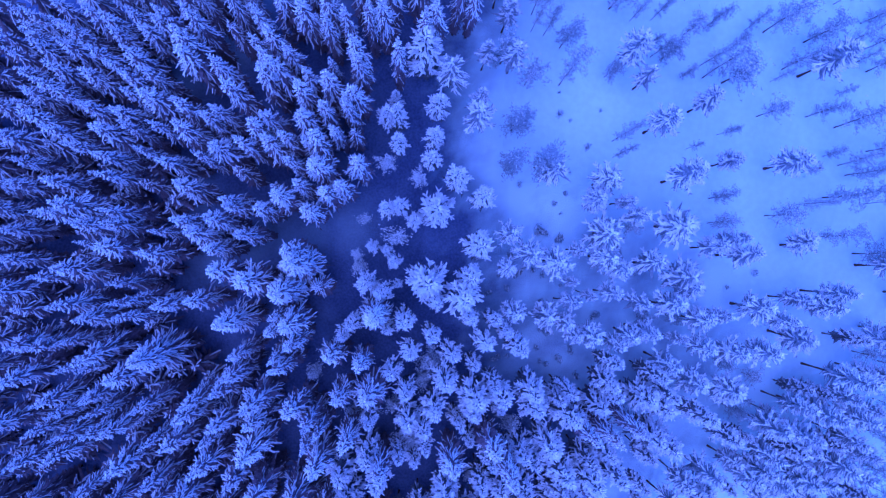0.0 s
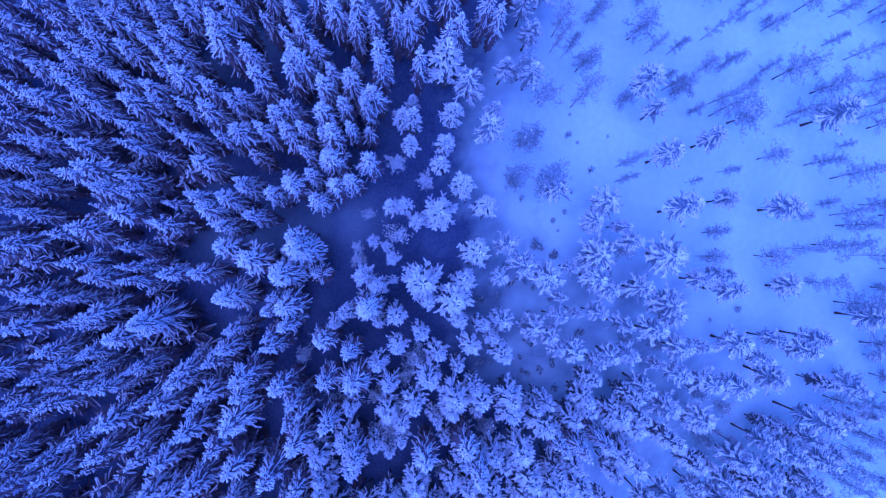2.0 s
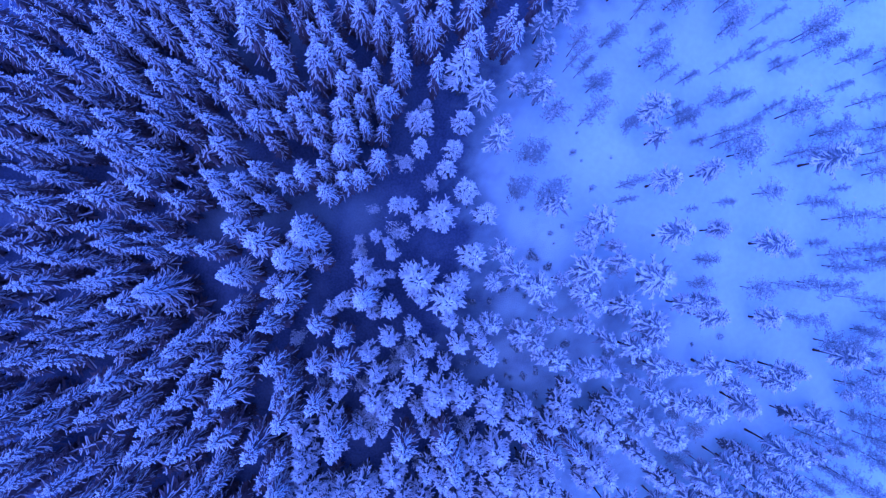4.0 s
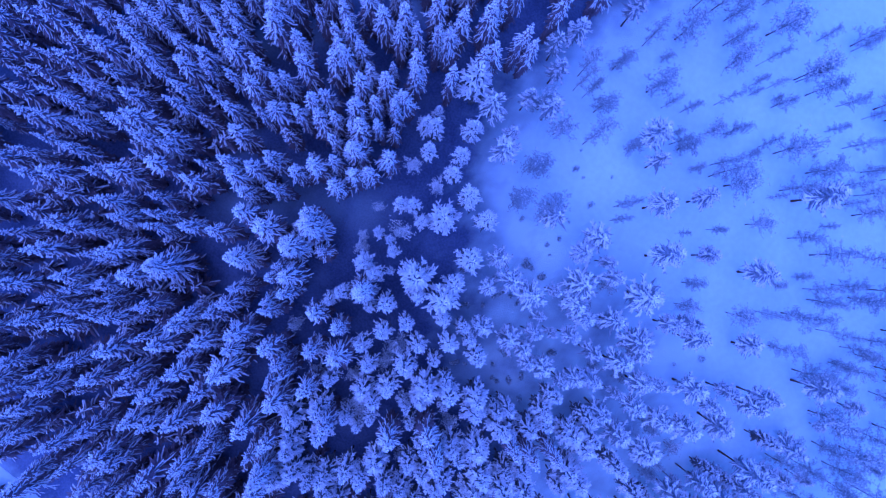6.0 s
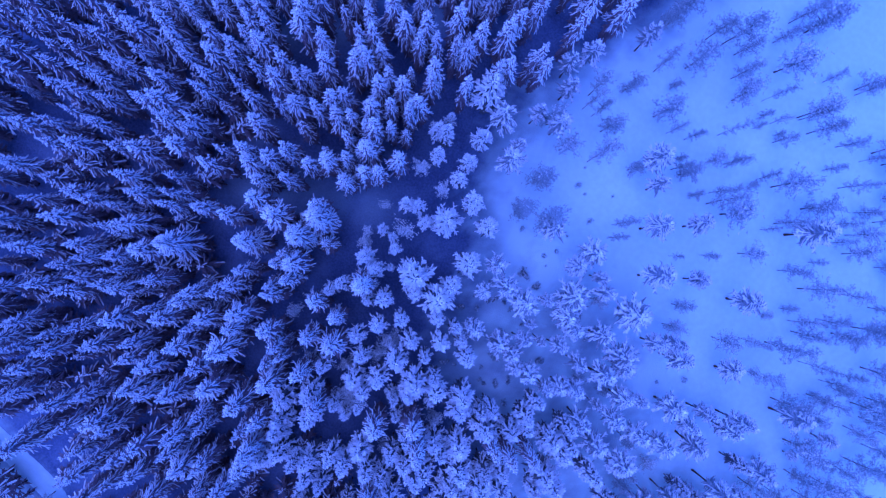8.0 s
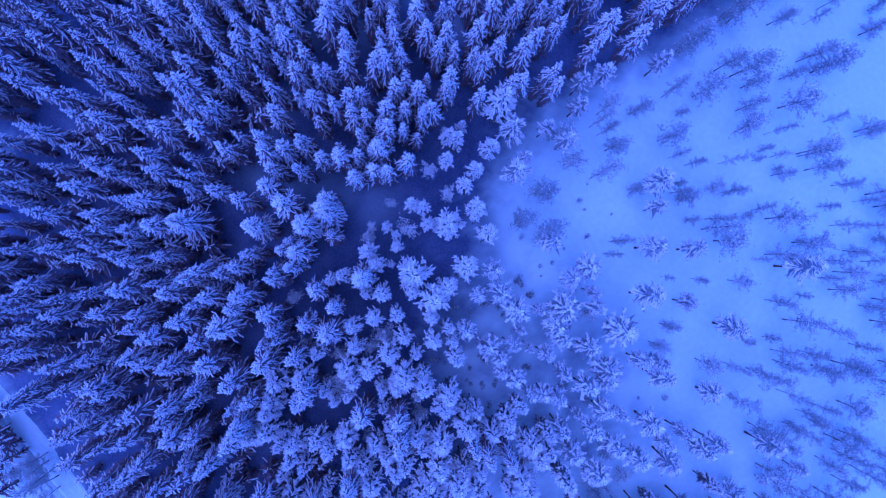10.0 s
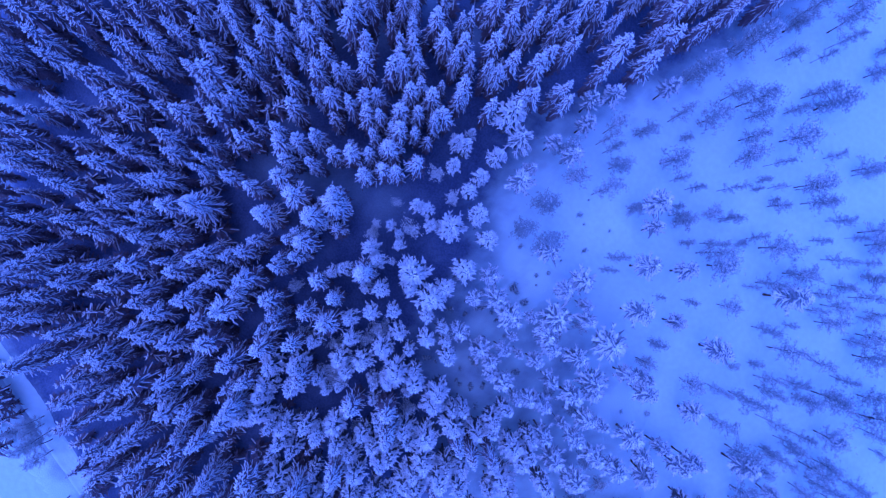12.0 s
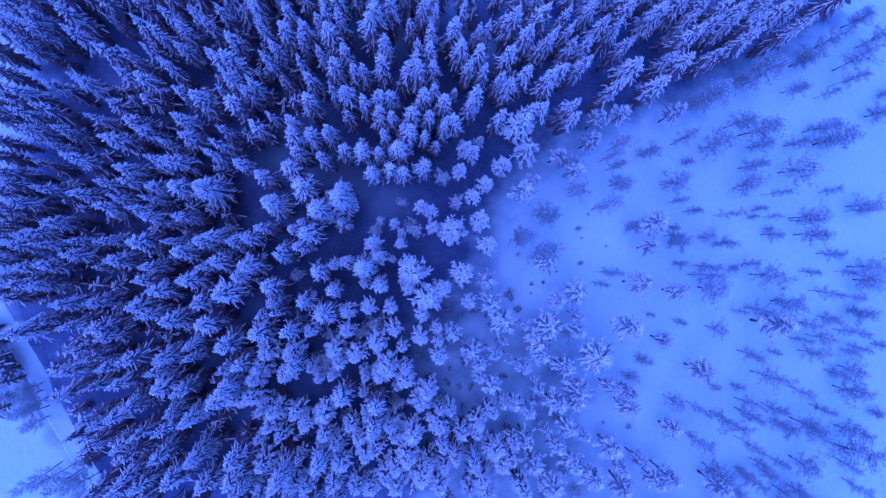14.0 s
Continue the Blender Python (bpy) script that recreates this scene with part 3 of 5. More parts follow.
plant("spruce", [
    (-32.7, -18.1, 17.8, 1.11), (-32.2, -20.3, 16.9, 1.31), (-32.0, -13.7, 18.0, 1.02), (-31.9, -8.1, 19.3, 1.37), (-31.7, -11.7, 17.6, 0.84), (-30.6, -9.6, 17.5, 1.30),
    (-30.3, -16.1, 18.0, 1.30), (-30.1, -13.8, 17.5, 0.84), (-29.6, -11.8, 18.9, 1.47), (-29.4, -19.7, 18.5, 1.11), (-29.0, -17.6, 19.2, 1.01), (-28.1, -19.6, 17.3, 1.40),
    (-27.7, -15.1, 17.8, 1.67), (-26.6, -8.0, 18.9, 1.10), (-26.1, -9.2, 19.0, 1.01), (-25.0, -17.0, 18.4, 1.20), (-23.9, -20.0, 19.0, 0.92), (-23.4, -8.1, 19.2, 1.37),
    (-22.8, -20.7, 17.9, 1.58), (-21.4, -18.3, 19.0, 1.38), (-20.7, -7.9, 18.3, 1.20), (-20.4, -16.3, 18.7, 1.29), (-19.2, -20.1, 19.2, 1.01), (-18.6, -19.0, 18.1, 1.57),
])
plant("spruce", [
    (-18.4, -15.9, 17.4, 1.68), (-17.6, -14.3, 17.7, 1.39), (-16.6, -12.2, 17.8, 1.21), (-15.5, -20.9, 19.3, 2.01), (-15.4, -18.7, 17.9, 1.39), (-15.3, -16.7, 19.3, 1.74),
    (-14.2, -10.5, 17.6, 1.12), (-14.1, -12.4, 18.2, 1.11), (-13.4, -9.0, 17.4, 1.02), (-13.0, -14.0, 18.5, 1.38), (-12.5, -9.8, 17.9, 1.76), (-12.2, -11.3, 17.7, 1.21),
    (-11.9, -18.0, 18.2, 1.75), (-10.9, -20.3, 18.5, 1.11), (-10.6, -18.8, 18.6, 1.29), (-9.5, -19.6, 18.8, 1.01), (-8.5, -13.2, 17.5, 1.58), (-7.5, -16.9, 17.4, 1.40),
    (-6.8, -20.4, 18.7, 1.47), (-5.9, -13.5, 18.5, 1.20), (-4.8, -16.5, 17.8, 1.85), (16.0, -20.0, 18.5, 1.11), (18.0, -19.7, 17.8, 1.30), (19.8, -18.7, 17.9, 1.20),
])
plant("spruce", [
    (-50.3, -6.7, 18.2, 1.39), (-47.1, -4.2, 15.2, 0.71), (-42.9, -2.8, 17.6, 1.30), (-41.5, -6.3, 18.2, 1.02), (-41.1, 0.6, 17.4, 1.12), (-40.9, -3.9, 16.5, 1.13),
    (-40.1, -2.2, 18.1, 1.02), (-39.3, 2.3, 16.7, 1.22), (-39.0, 0.3, 17.4, 1.16), (-38.0, -1.4, 16.3, 1.22), (-37.8, -4.3, 17.2, 1.21), (-37.4, 6.9, 18.0, 1.67),
    (-37.1, 2.7, 16.9, 1.22), (-36.8, 4.8, 16.6, 1.12), (-34.6, -6.0, 17.9, 1.11), (-33.8, 3.0, 17.6, 1.39), (-33.7, 0.0, 19.1, 1.37), (-32.5, -0.8, 18.8, 1.38),
    (-31.9, -5.1, 17.6, 1.58), (-31.7, 0.6, 18.7, 1.84), (-30.9, 6.2, 18.7, 1.01), (-30.8, -3.1, 17.5, 0.74), (-30.0, -1.0, 19.3, 1.19), (-29.3, -2.8, 17.4, 1.68),
])
plant("spruce", [
    (-28.8, 5.4, 19.2, 1.19), (-28.4, 3.8, 19.1, 1.19), (-28.2, -1.1, 17.3, 1.21), (-27.9, 0.3, 18.5, 1.29), (-27.7, -6.4, 17.8, 0.93), (-25.7, 5.7, 17.4, 1.02),
    (-25.0, -3.3, 18.0, 1.57), (-24.3, -1.2, 17.3, 1.02), (-23.8, 5.2, 17.9, 1.20), (-22.0, 2.3, 17.3, 1.49), (-21.9, -0.6, 18.9, 1.29), (-20.8, -2.1, 18.4, 1.57),
    (-20.2, 5.2, 18.7, 0.92), (-19.5, -2.9, 17.6, 1.39), (-19.2, 6.2, 17.4, 1.68), (-19.2, -0.6, 19.0, 1.38), (-18.8, -5.3, 18.7, 1.56), (-18.1, 1.6, 19.0, 1.10),
    (-17.8, 1.3, 18.1, 1.20), (-16.4, 6.4, 19.3, 1.10), (-16.4, -1.5, 18.8, 1.10), (-16.3, -6.0, 18.6, 1.93), (-15.4, 0.7, 17.6, 1.21), (-14.4, 6.1, 17.9, 1.48),
])
plant("spruce", [
    (-13.8, 1.9, 18.9, 1.65), (-12.4, -3.0, 18.7, 1.56), (-12.1, 5.0, 18.5, 0.92), (-11.7, 2.8, 18.5, 1.01), (-11.1, 0.8, 17.4, 1.49), (-10.6, 6.7, 18.8, 1.65),
    (-9.9, 5.0, 18.6, 1.75), (-9.9, 2.4, 17.6, 1.67), (-8.0, 3.1, 18.2, 1.29), (-6.8, 5.1, 18.7, 1.56), (-39.9, 7.2, 17.6, 1.64), (-39.1, 9.9, 14.6, 1.41),
    (-37.6, 9.7, 14.7, 1.20), (-36.5, 17.0, 15.2, 1.29), (-36.5, 13.1, 16.1, 1.31), (-36.0, 10.6, 16.6, 1.25), (-35.2, 8.4, 17.7, 1.59), (-35.1, 14.8, 17.0, 1.31),
    (-35.1, 17.6, 17.1, 1.40), (-35.0, 15.7, 18.2, 1.34), (-34.0, 11.6, 18.0, 1.27), (-33.6, 18.8, 16.3, 1.23), (-33.4, 12.9, 17.1, 1.42), (-33.4, 7.2, 18.2, 1.39),
])
plant("spruce", [
    (-33.4, 10.7, 16.7, 1.22), (-32.6, 15.2, 17.4, 1.36), (-32.6, 16.6, 18.1, 1.31), (-31.7, 16.3, 16.9, 1.39), (-31.5, 19.9, 17.9, 1.50), (-31.0, 12.8, 16.7, 1.54),
    (-30.5, 9.5, 18.0, 1.30), (-30.4, 17.4, 18.3, 1.33), (-29.3, 7.5, 17.9, 1.48), (-29.2, 20.6, 16.8, 1.45), (-29.1, 14.2, 19.0, 1.27), (-29.0, 17.5, 17.2, 1.24),
    (-28.4, 16.4, 16.9, 1.39), (-28.2, 13.2, 17.7, 1.27), (-27.8, 21.0, 14.3, 1.31), (-27.6, 9.2, 17.6, 1.39), (-27.2, 7.5, 17.6, 1.11), (-27.2, 18.3, 16.1, 1.24),
    (-27.1, 10.8, 17.3, 1.12), (-26.9, 13.9, 18.7, 1.40), (-26.8, 12.5, 18.7, 1.38), (-25.8, 16.8, 17.6, 1.39), (-24.9, 12.6, 18.0, 1.20), (-24.9, 10.9, 17.9, 1.85),
])
plant("spruce", [
    (-24.7, 17.5, 17.2, 1.30), (-24.3, 7.8, 18.5, 1.01), (-23.8, 17.9, 17.9, 1.36), (-23.2, 20.1, 15.8, 1.45), (-22.4, 15.6, 19.2, 1.65), (-22.1, 9.6, 18.9, 1.28),
    (-22.1, 14.5, 17.7, 1.86), (-22.0, 7.5, 18.3, 1.48), (-21.2, 17.3, 19.4, 1.34), (-20.8, 19.9, 17.7, 1.23), (-20.1, 9.0, 18.3, 1.20), (-19.6, 13.5, 18.8, 1.75),
    (-19.0, 9.5, 17.9, 1.11), (-18.2, 19.1, 18.8, 1.10), (-17.9, 11.3, 19.2, 1.56), (-16.9, 20.0, 17.5, 1.12), (-15.9, 16.1, 18.0, 1.11), (-15.9, 8.4, 19.1, 1.37),
    (-15.5, 17.8, 18.3, 1.20), (-15.2, 14.4, 18.0, 1.20), (-15.2, 12.4, 18.9, 1.47), (-14.5, 9.1, 18.4, 1.29), (-14.0, 16.0, 18.9, 1.19), (-13.8, 13.7, 19.0, 1.74),
])
plant("spruce", [
    (-13.8, 20.3, 18.4, 1.66), (-12.9, 7.3, 19.1, 1.01), (-12.8, 15.2, 17.4, 1.12), (-11.6, 11.5, 19.2, 1.37), (-11.5, 9.1, 18.5, 1.57), (-11.5, 19.1, 18.1, 1.57),
    (-11.3, 7.3, 17.7, 1.02), (-10.8, 12.8, 17.5, 1.12), (-9.8, 10.0, 18.0, 1.11), (-9.6, 17.6, 18.2, 1.11), (-9.5, 12.2, 18.0, 1.57), (-9.3, 19.5, 19.0, 1.38),
    (-9.3, 14.7, 16.2, 0.75), (-8.7, 8.1, 18.5, 1.01), (-8.1, 10.8, 17.9, 1.11), (-7.7, 18.3, 18.1, 1.20), (-7.2, 9.9, 18.4, 0.92), (-6.9, 12.0, 18.3, 1.57),
    (-6.8, 14.2, 17.4, 1.30), (-6.5, 15.4, 19.1, 1.37), (-5.7, 18.6, 18.8, 1.01), (-4.4, 19.1, 17.6, 1.49), (-3.0, 15.1, 19.0, 1.10), (-0.4, 17.8, 18.3, 1.20),
])
plant("spruce", [
    (0.6, 19.5, 18.2, 1.29), (-33.7, 21.5, 16.3, 1.72), (-26.0, 21.3, 17.9, 1.34), (-23.8, 22.6, 13.5, 1.41), (-21.5, 23.3, 17.5, 1.38), (-21.1, 21.4, 17.4, 1.36),
    (-18.9, 24.6, 15.8, 1.88), (-18.0, 21.3, 16.4, 1.58), (-16.1, 26.0, 16.8, 1.89), (-13.7, 22.0, 19.3, 0.91), (-13.2, 29.2, 14.3, 1.84), (-11.4, 21.6, 17.8, 1.02),
    (-10.2, 29.4, 15.9, 1.58), (-10.2, 22.2, 18.5, 1.01), (-8.9, 25.6, 17.5, 1.86), (-8.3, 30.4, 14.8, 1.31), (-7.9, 34.4, 15.5, 1.90), (-7.0, 28.5, 17.6, 1.86),
    (-6.9, 21.8, 19.2, 1.65), (-6.4, 25.0, 18.2, 1.66), (-5.2, 34.7, 14.1, 1.65), (-4.4, 29.8, 18.6, 1.20), (-4.1, 26.5, 19.0, 1.10), (-3.9, 26.0, 17.9, 1.30),
])
plant("spruce", [
    (-3.8, 21.1, 18.6, 1.47), (-2.8, 28.9, 17.4, 1.12), (-2.8, 34.3, 16.8, 1.29), (-2.3, 33.0, 17.3, 1.30), (-1.2, 24.3, 19.3, 1.46), (-1.2, 27.1, 17.4, 1.21),
    (-1.0, 22.5, 18.9, 1.74), (-0.3, 31.6, 18.2, 1.29), (0.2, 28.5, 18.6, 1.20), (0.6, 26.3, 19.0, 1.38), (1.6, 32.7, 17.2, 1.49), (2.6, 21.4, 19.3, 1.28),
    (3.5, 31.9, 18.3, 1.02), (4.1, 21.1, 18.3, 1.11), (5.9, 26.3, 18.9, 1.29), (6.1, 30.7, 16.4, 1.97), (8.7, 34.1, 16.4, 1.03), (10.0, 31.0, 17.4, 1.58),
    (10.5, 34.8, 17.1, 1.68), (-2.1, 36.4, 14.0, 1.42), (-0.1, 37.1, 17.3, 1.83), (1.4, 35.4, 18.2, 1.39), (5.8, 40.0, 16.4, 1.60), (7.7, 39.0, 17.1, 1.21),
])
plant("spruce", [
    (8.1, 41.7, 16.8, 1.40), (9.4, 37.5, 18.3, 1.66), (10.2, 40.7, 17.0, 1.40), (10.5, 43.3, 16.4, 1.50), (12.0, 41.6, 17.3, 1.49), (12.2, 43.7, 17.1, 1.40),
    (13.3, 38.4, 16.5, 1.41), (14.1, 46.4, 16.4, 1.60), (14.7, 44.3, 16.4, 1.69), (14.9, 41.1, 18.1, 1.29), (15.9, 47.1, 16.8, 1.50), (16.6, 48.7, 16.9, 1.59),
    (18.8, 46.7, 18.3, 1.66),
])
plant("broad", [
    (-9.8, -35.4, 18.3, 1.99), (-6.5, -38.8, 17.3, 2.01), (-8.9, -30.0, 20.2, 2.05), (2.8, -34.2, 20.0, 2.05), (5.6, -30.5, 19.2, 2.07), (8.3, -23.0, 20.2, 2.04),
    (9.9, -34.4, 13.7, 2.11), (-25.0, -13.1, 19.6, 2.77), (-17.9, -9.6, 19.2, 2.16), (-4.9, -9.2, 19.4, 2.33), (-13.4, -6.8, 19.6, 2.60), (-11.9, -4.7, 18.4, 2.80),
    (4.3, 37.3, 17.3, 2.10),
])
plant("young", [
    (-7.8, -49.3, 14.4, 1.06), (-5.9, -48.6, 15.4, 1.14), (-4.6, -47.1, 15.5, 1.18), (0.0, -35.8, 13.5, 1.80), (0.2, -41.2, 16.1, 1.32), (2.6, -38.8, 16.1, 1.28),
    (4.3, -39.7, 16.4, 1.06), (4.7, -35.3, 14.5, 1.55), (5.3, -37.1, 13.2, 1.10), (-8.5, -30.8, 14.3, 1.94), (-7.8, -24.5, 14.3, 1.71), (-7.0, -26.8, 14.1, 1.56),
    (-7.0, -28.0, 14.0, 1.56), (-6.9, -31.3, 13.8, 1.56), (-5.8, -30.2, 13.6, 1.80), (-5.3, -22.4, 15.1, 1.62), (-4.2, -24.8, 15.0, 1.47), (-3.9, -30.1, 14.8, 1.01),
    (-2.3, -29.5, 13.7, 1.56), (-2.3, -22.6, 13.7, 1.02), (-2.0, -31.3, 14.6, 1.39), (-1.8, -34.2, 11.5, 0.96), (-0.9, -23.6, 12.1, 0.95), (-0.3, -28.2, 14.7, 1.32),
])
plant("young", [
    (-0.1, -31.4, 14.6, 1.08), (0.1, -21.7, 12.9, 0.94), (1.5, -28.2, 15.1, 1.31), (2.6, -26.1, 14.3, 1.71), (3.4, -32.6, 12.4, 0.87), (3.9, -28.2, 14.9, 1.31),
    (4.9, -21.6, 11.6, 0.88), (5.9, -28.0, 13.4, 1.33), (5.9, -25.4, 14.8, 1.08), (6.2, -34.2, 14.8, 1.31), (6.5, -22.9, 14.7, 1.01), (7.7, -30.1, 14.9, 1.70),
    (7.8, -25.9, 13.6, 1.33), (8.6, -32.1, 14.1, 1.40), (9.6, -27.2, 14.6, 1.39), (9.9, -22.3, 14.0, 1.56), (9.9, -25.3, 15.0, 1.39), (10.9, -30.6, 13.5, 1.41),
    (11.0, -23.0, 13.8, 1.01), (12.5, -21.4, 14.0, 1.79), (12.9, -30.0, 13.4, 1.33), (12.9, -27.7, 13.7, 1.56), (13.5, -26.2, 13.4, 1.57), (13.6, -23.9, 15.1, 1.70),
])
plant("young", [
    (15.0, -27.3, 14.3, 1.55), (16.3, -23.1, 13.3, 1.33), (16.7, -24.9, 14.8, 1.55), (18.1, -22.4, 13.6, 1.17), (19.0, -24.6, 14.2, 1.55), (22.3, -32.4, 7.6, 0.77),
    (22.6, -26.5, 9.9, 0.97), (23.0, -23.1, 11.9, 1.19), (23.2, -30.4, 9.3, 0.82), (23.3, -21.1, 12.3, 1.98), (23.4, -28.9, 6.3, 0.62), (23.4, -34.2, 7.1, 0.86),
    (24.3, -21.7, 12.8, 1.57), (25.6, -31.1, 9.5, 0.95), (28.0, -26.9, 11.6, 1.24), (31.4, -21.1, 11.2, 1.30), (32.6, -27.2, 7.9, 0.86), (33.8, -21.5, 8.0, 0.86),
    (38.3, -22.5, 11.5, 1.14), (42.8, -22.1, 9.4, 1.14), (46.3, -27.6, 9.5, 1.06), (-8.1, -11.2, 12.8, 0.94), (-7.0, -9.9, 13.9, 1.01), (-5.2, -19.1, 14.9, 1.08),
])
plant("young", [
    (-3.5, -10.8, 12.0, 0.87), (-3.2, -14.8, 14.2, 1.17), (-2.0, -9.4, 14.4, 1.24), (-1.5, -16.7, 14.5, 1.16), (-1.4, -19.3, 13.7, 1.41), (-1.3, -12.6, 15.1, 1.08),
    (-0.4, -20.1, 13.9, 1.33), (0.6, -11.0, 15.1, 1.08), (1.0, -17.9, 15.0, 1.39), (1.1, -7.9, 14.8, 1.01), (2.1, -15.4, 15.0, 1.39), (2.7, -12.8, 13.3, 1.25),
    (3.2, -19.6, 11.4, 0.80), (3.5, -19.6, 13.2, 0.86), (3.8, -7.1, 14.9, 1.93), (4.7, -9.5, 13.6, 1.09), (4.8, -16.8, 14.7, 1.94), (4.8, -18.2, 13.8, 1.33),
    (5.0, -18.4, 14.6, 1.32), (5.1, -14.0, 12.2, 0.95), (5.9, -11.8, 13.9, 1.33), (6.9, -9.6, 12.3, 0.95), (7.1, -15.6, 14.9, 1.00), (7.6, -16.8, 14.9, 1.47),
])
plant("young", [
    (7.6, -18.7, 11.6, 0.80), (8.3, -10.9, 12.4, 0.95), (9.4, -12.0, 14.3, 1.24), (10.8, -16.1, 14.0, 1.56), (11.1, -18.0, 14.5, 1.55), (13.7, -17.1, 12.7, 1.02),
    (14.3, -16.4, 12.7, 1.18), (14.4, -19.2, 14.1, 1.56), (15.6, -18.8, 12.0, 1.03), (17.6, -17.9, 12.1, 1.58), (18.6, -15.5, 12.1, 1.43), (19.1, -13.8, 12.5, 1.03),
    (19.4, -16.6, 12.6, 1.18), (22.3, -17.0, 12.1, 1.74), (23.4, -14.7, 12.5, 1.03), (24.1, -17.8, 12.4, 1.58), (24.4, -16.2, 13.6, 1.09), (28.2, -18.9, 12.6, 1.42),
    (39.9, -16.6, 8.6, 0.95), (41.4, -16.6, 9.2, 1.00), (45.4, -11.2, 9.1, 1.10), (-5.6, -6.1, 14.1, 1.24), (-5.2, -2.5, 12.5, 0.79), (-4.0, -6.8, 13.9, 1.01),
])
plant("young", [
    (-3.8, 1.2, 14.1, 1.01), (-3.7, -3.0, 12.1, 0.71), (-3.2, -4.0, 11.9, 0.87), (-2.9, -6.2, 12.0, 0.55), (-2.5, 1.6, 14.5, 1.01), (-1.2, 0.4, 11.5, 0.96),
    (0.0, -5.7, 14.2, 2.10), (0.4, 6.5, 12.1, 1.11), (0.9, 1.6, 13.7, 1.87), (3.1, 4.4, 13.7, 1.48), (4.5, -5.2, 13.6, 1.41), (5.1, -1.8, 13.1, 1.65),
    (5.7, 2.8, 13.0, 1.41), (-4.2, 10.9, 12.5, 1.18), (-3.3, 12.4, 11.4, 0.80), (-3.0, 7.9, 13.0, 1.10), (-2.9, 10.4, 13.7, 1.09), (-0.2, 16.7, 14.5, 2.15),
    (0.6, 8.7, 12.5, 1.10), (0.9, 11.8, 13.1, 1.41),
])
plant("mid", [
    (25.6, -28.2, 11.7, 1.65), (26.8, -25.7, 10.7, 1.59), (29.0, -24.8, 12.8, 1.77), (29.3, -28.0, 13.6, 1.49), (31.2, -28.3, 5.4, 1.19), (32.5, -24.2, 8.6, 1.56),
    (33.5, -25.3, 11.2, 1.79), (34.8, -24.5, 12.0, 1.41), (35.2, -22.6, 12.7, 1.57), (35.7, -28.1, 10.2, 1.53), (36.0, -25.6, 11.8, 1.57), (37.6, -27.0, 11.1, 1.47),
    (38.6, -24.1, 11.2, 1.34), (39.2, -25.5, 12.2, 1.80), (40.3, -22.5, 9.7, 1.57), (40.9, -25.2, 11.2, 1.77), (41.2, -28.2, 9.1, 1.58), (43.0, -23.8, 12.3, 1.80),
    (44.3, -21.3, 11.2, 1.48), (44.3, -28.4, 9.8, 1.45), (44.3, -24.8, 12.6, 1.68), (45.5, -23.0, 11.1, 1.65), (8.9, -8.6, 11.1, 1.65), (12.7, -9.1, 10.1, 1.96),
])
plant("mid", [
    (14.6, -7.8, 11.3, 1.16), (14.6, -9.7, 10.4, 1.46), (15.5, -10.9, 10.2, 1.27), (17.1, -11.0, 11.4, 1.74), (19.8, -11.8, 11.1, 1.26), (21.5, -11.0, 10.8, 1.46),
    (22.2, -7.7, 10.2, 1.37), (22.7, -10.6, 11.5, 1.64), (25.0, -13.7, 11.5, 1.64), (25.5, -8.0, 11.1, 1.94), (26.5, -11.5, 8.8, 0.89), (27.7, -15.5, 11.1, 1.94),
    (28.5, -12.0, 11.2, 1.75), (28.9, -9.5, 10.3, 1.66), (30.7, -9.1, 10.0, 1.17), (31.8, -16.8, 10.1, 2.15), (32.2, -12.9, 10.4, 1.86), (34.8, -8.0, 10.6, 2.14),
    (35.1, -12.6, 11.6, 1.93), (35.8, -20.0, 12.0, 1.80), (37.2, -9.4, 10.5, 1.56), (37.2, -19.3, 6.6, 1.03), (38.5, -20.6, 14.0, 1.72), (38.5, -17.9, 12.2, 1.56),
])
plant("mid", [
    (38.9, -7.1, 10.3, 1.47), (39.1, -11.0, 10.7, 1.95), (40.3, -18.4, 14.0, 1.69), (42.1, -7.9, 10.4, 1.76), (42.3, -18.6, 10.6, 1.74), (43.1, -14.7, 14.1, 1.80),
    (43.6, -16.9, 11.1, 1.41), (43.8, -18.6, 3.6, 1.01), (45.0, -18.9, 11.7, 1.80), (46.0, -17.1, 5.3, 1.04), (47.0, -14.6, 8.0, 1.22), (47.0, -18.6, 9.4, 1.48),
    (47.8, -10.9, 10.3, 1.80), (49.7, -15.2, 6.6, 1.34), (52.0, -14.3, 6.4, 1.08), (53.0, -7.8, 3.7, 0.84), (8.5, -4.4, 11.2, 1.26), (8.6, -0.9, 10.0, 1.57),
    (10.7, -2.8, 11.6, 1.84), (13.2, 6.1, 10.6, 1.75), (13.4, -3.6, 11.6, 2.13), (15.3, -5.7, 10.0, 0.78), (15.9, -2.3, 9.6, 1.08), (17.1, -6.9, 9.5, 0.79),
])
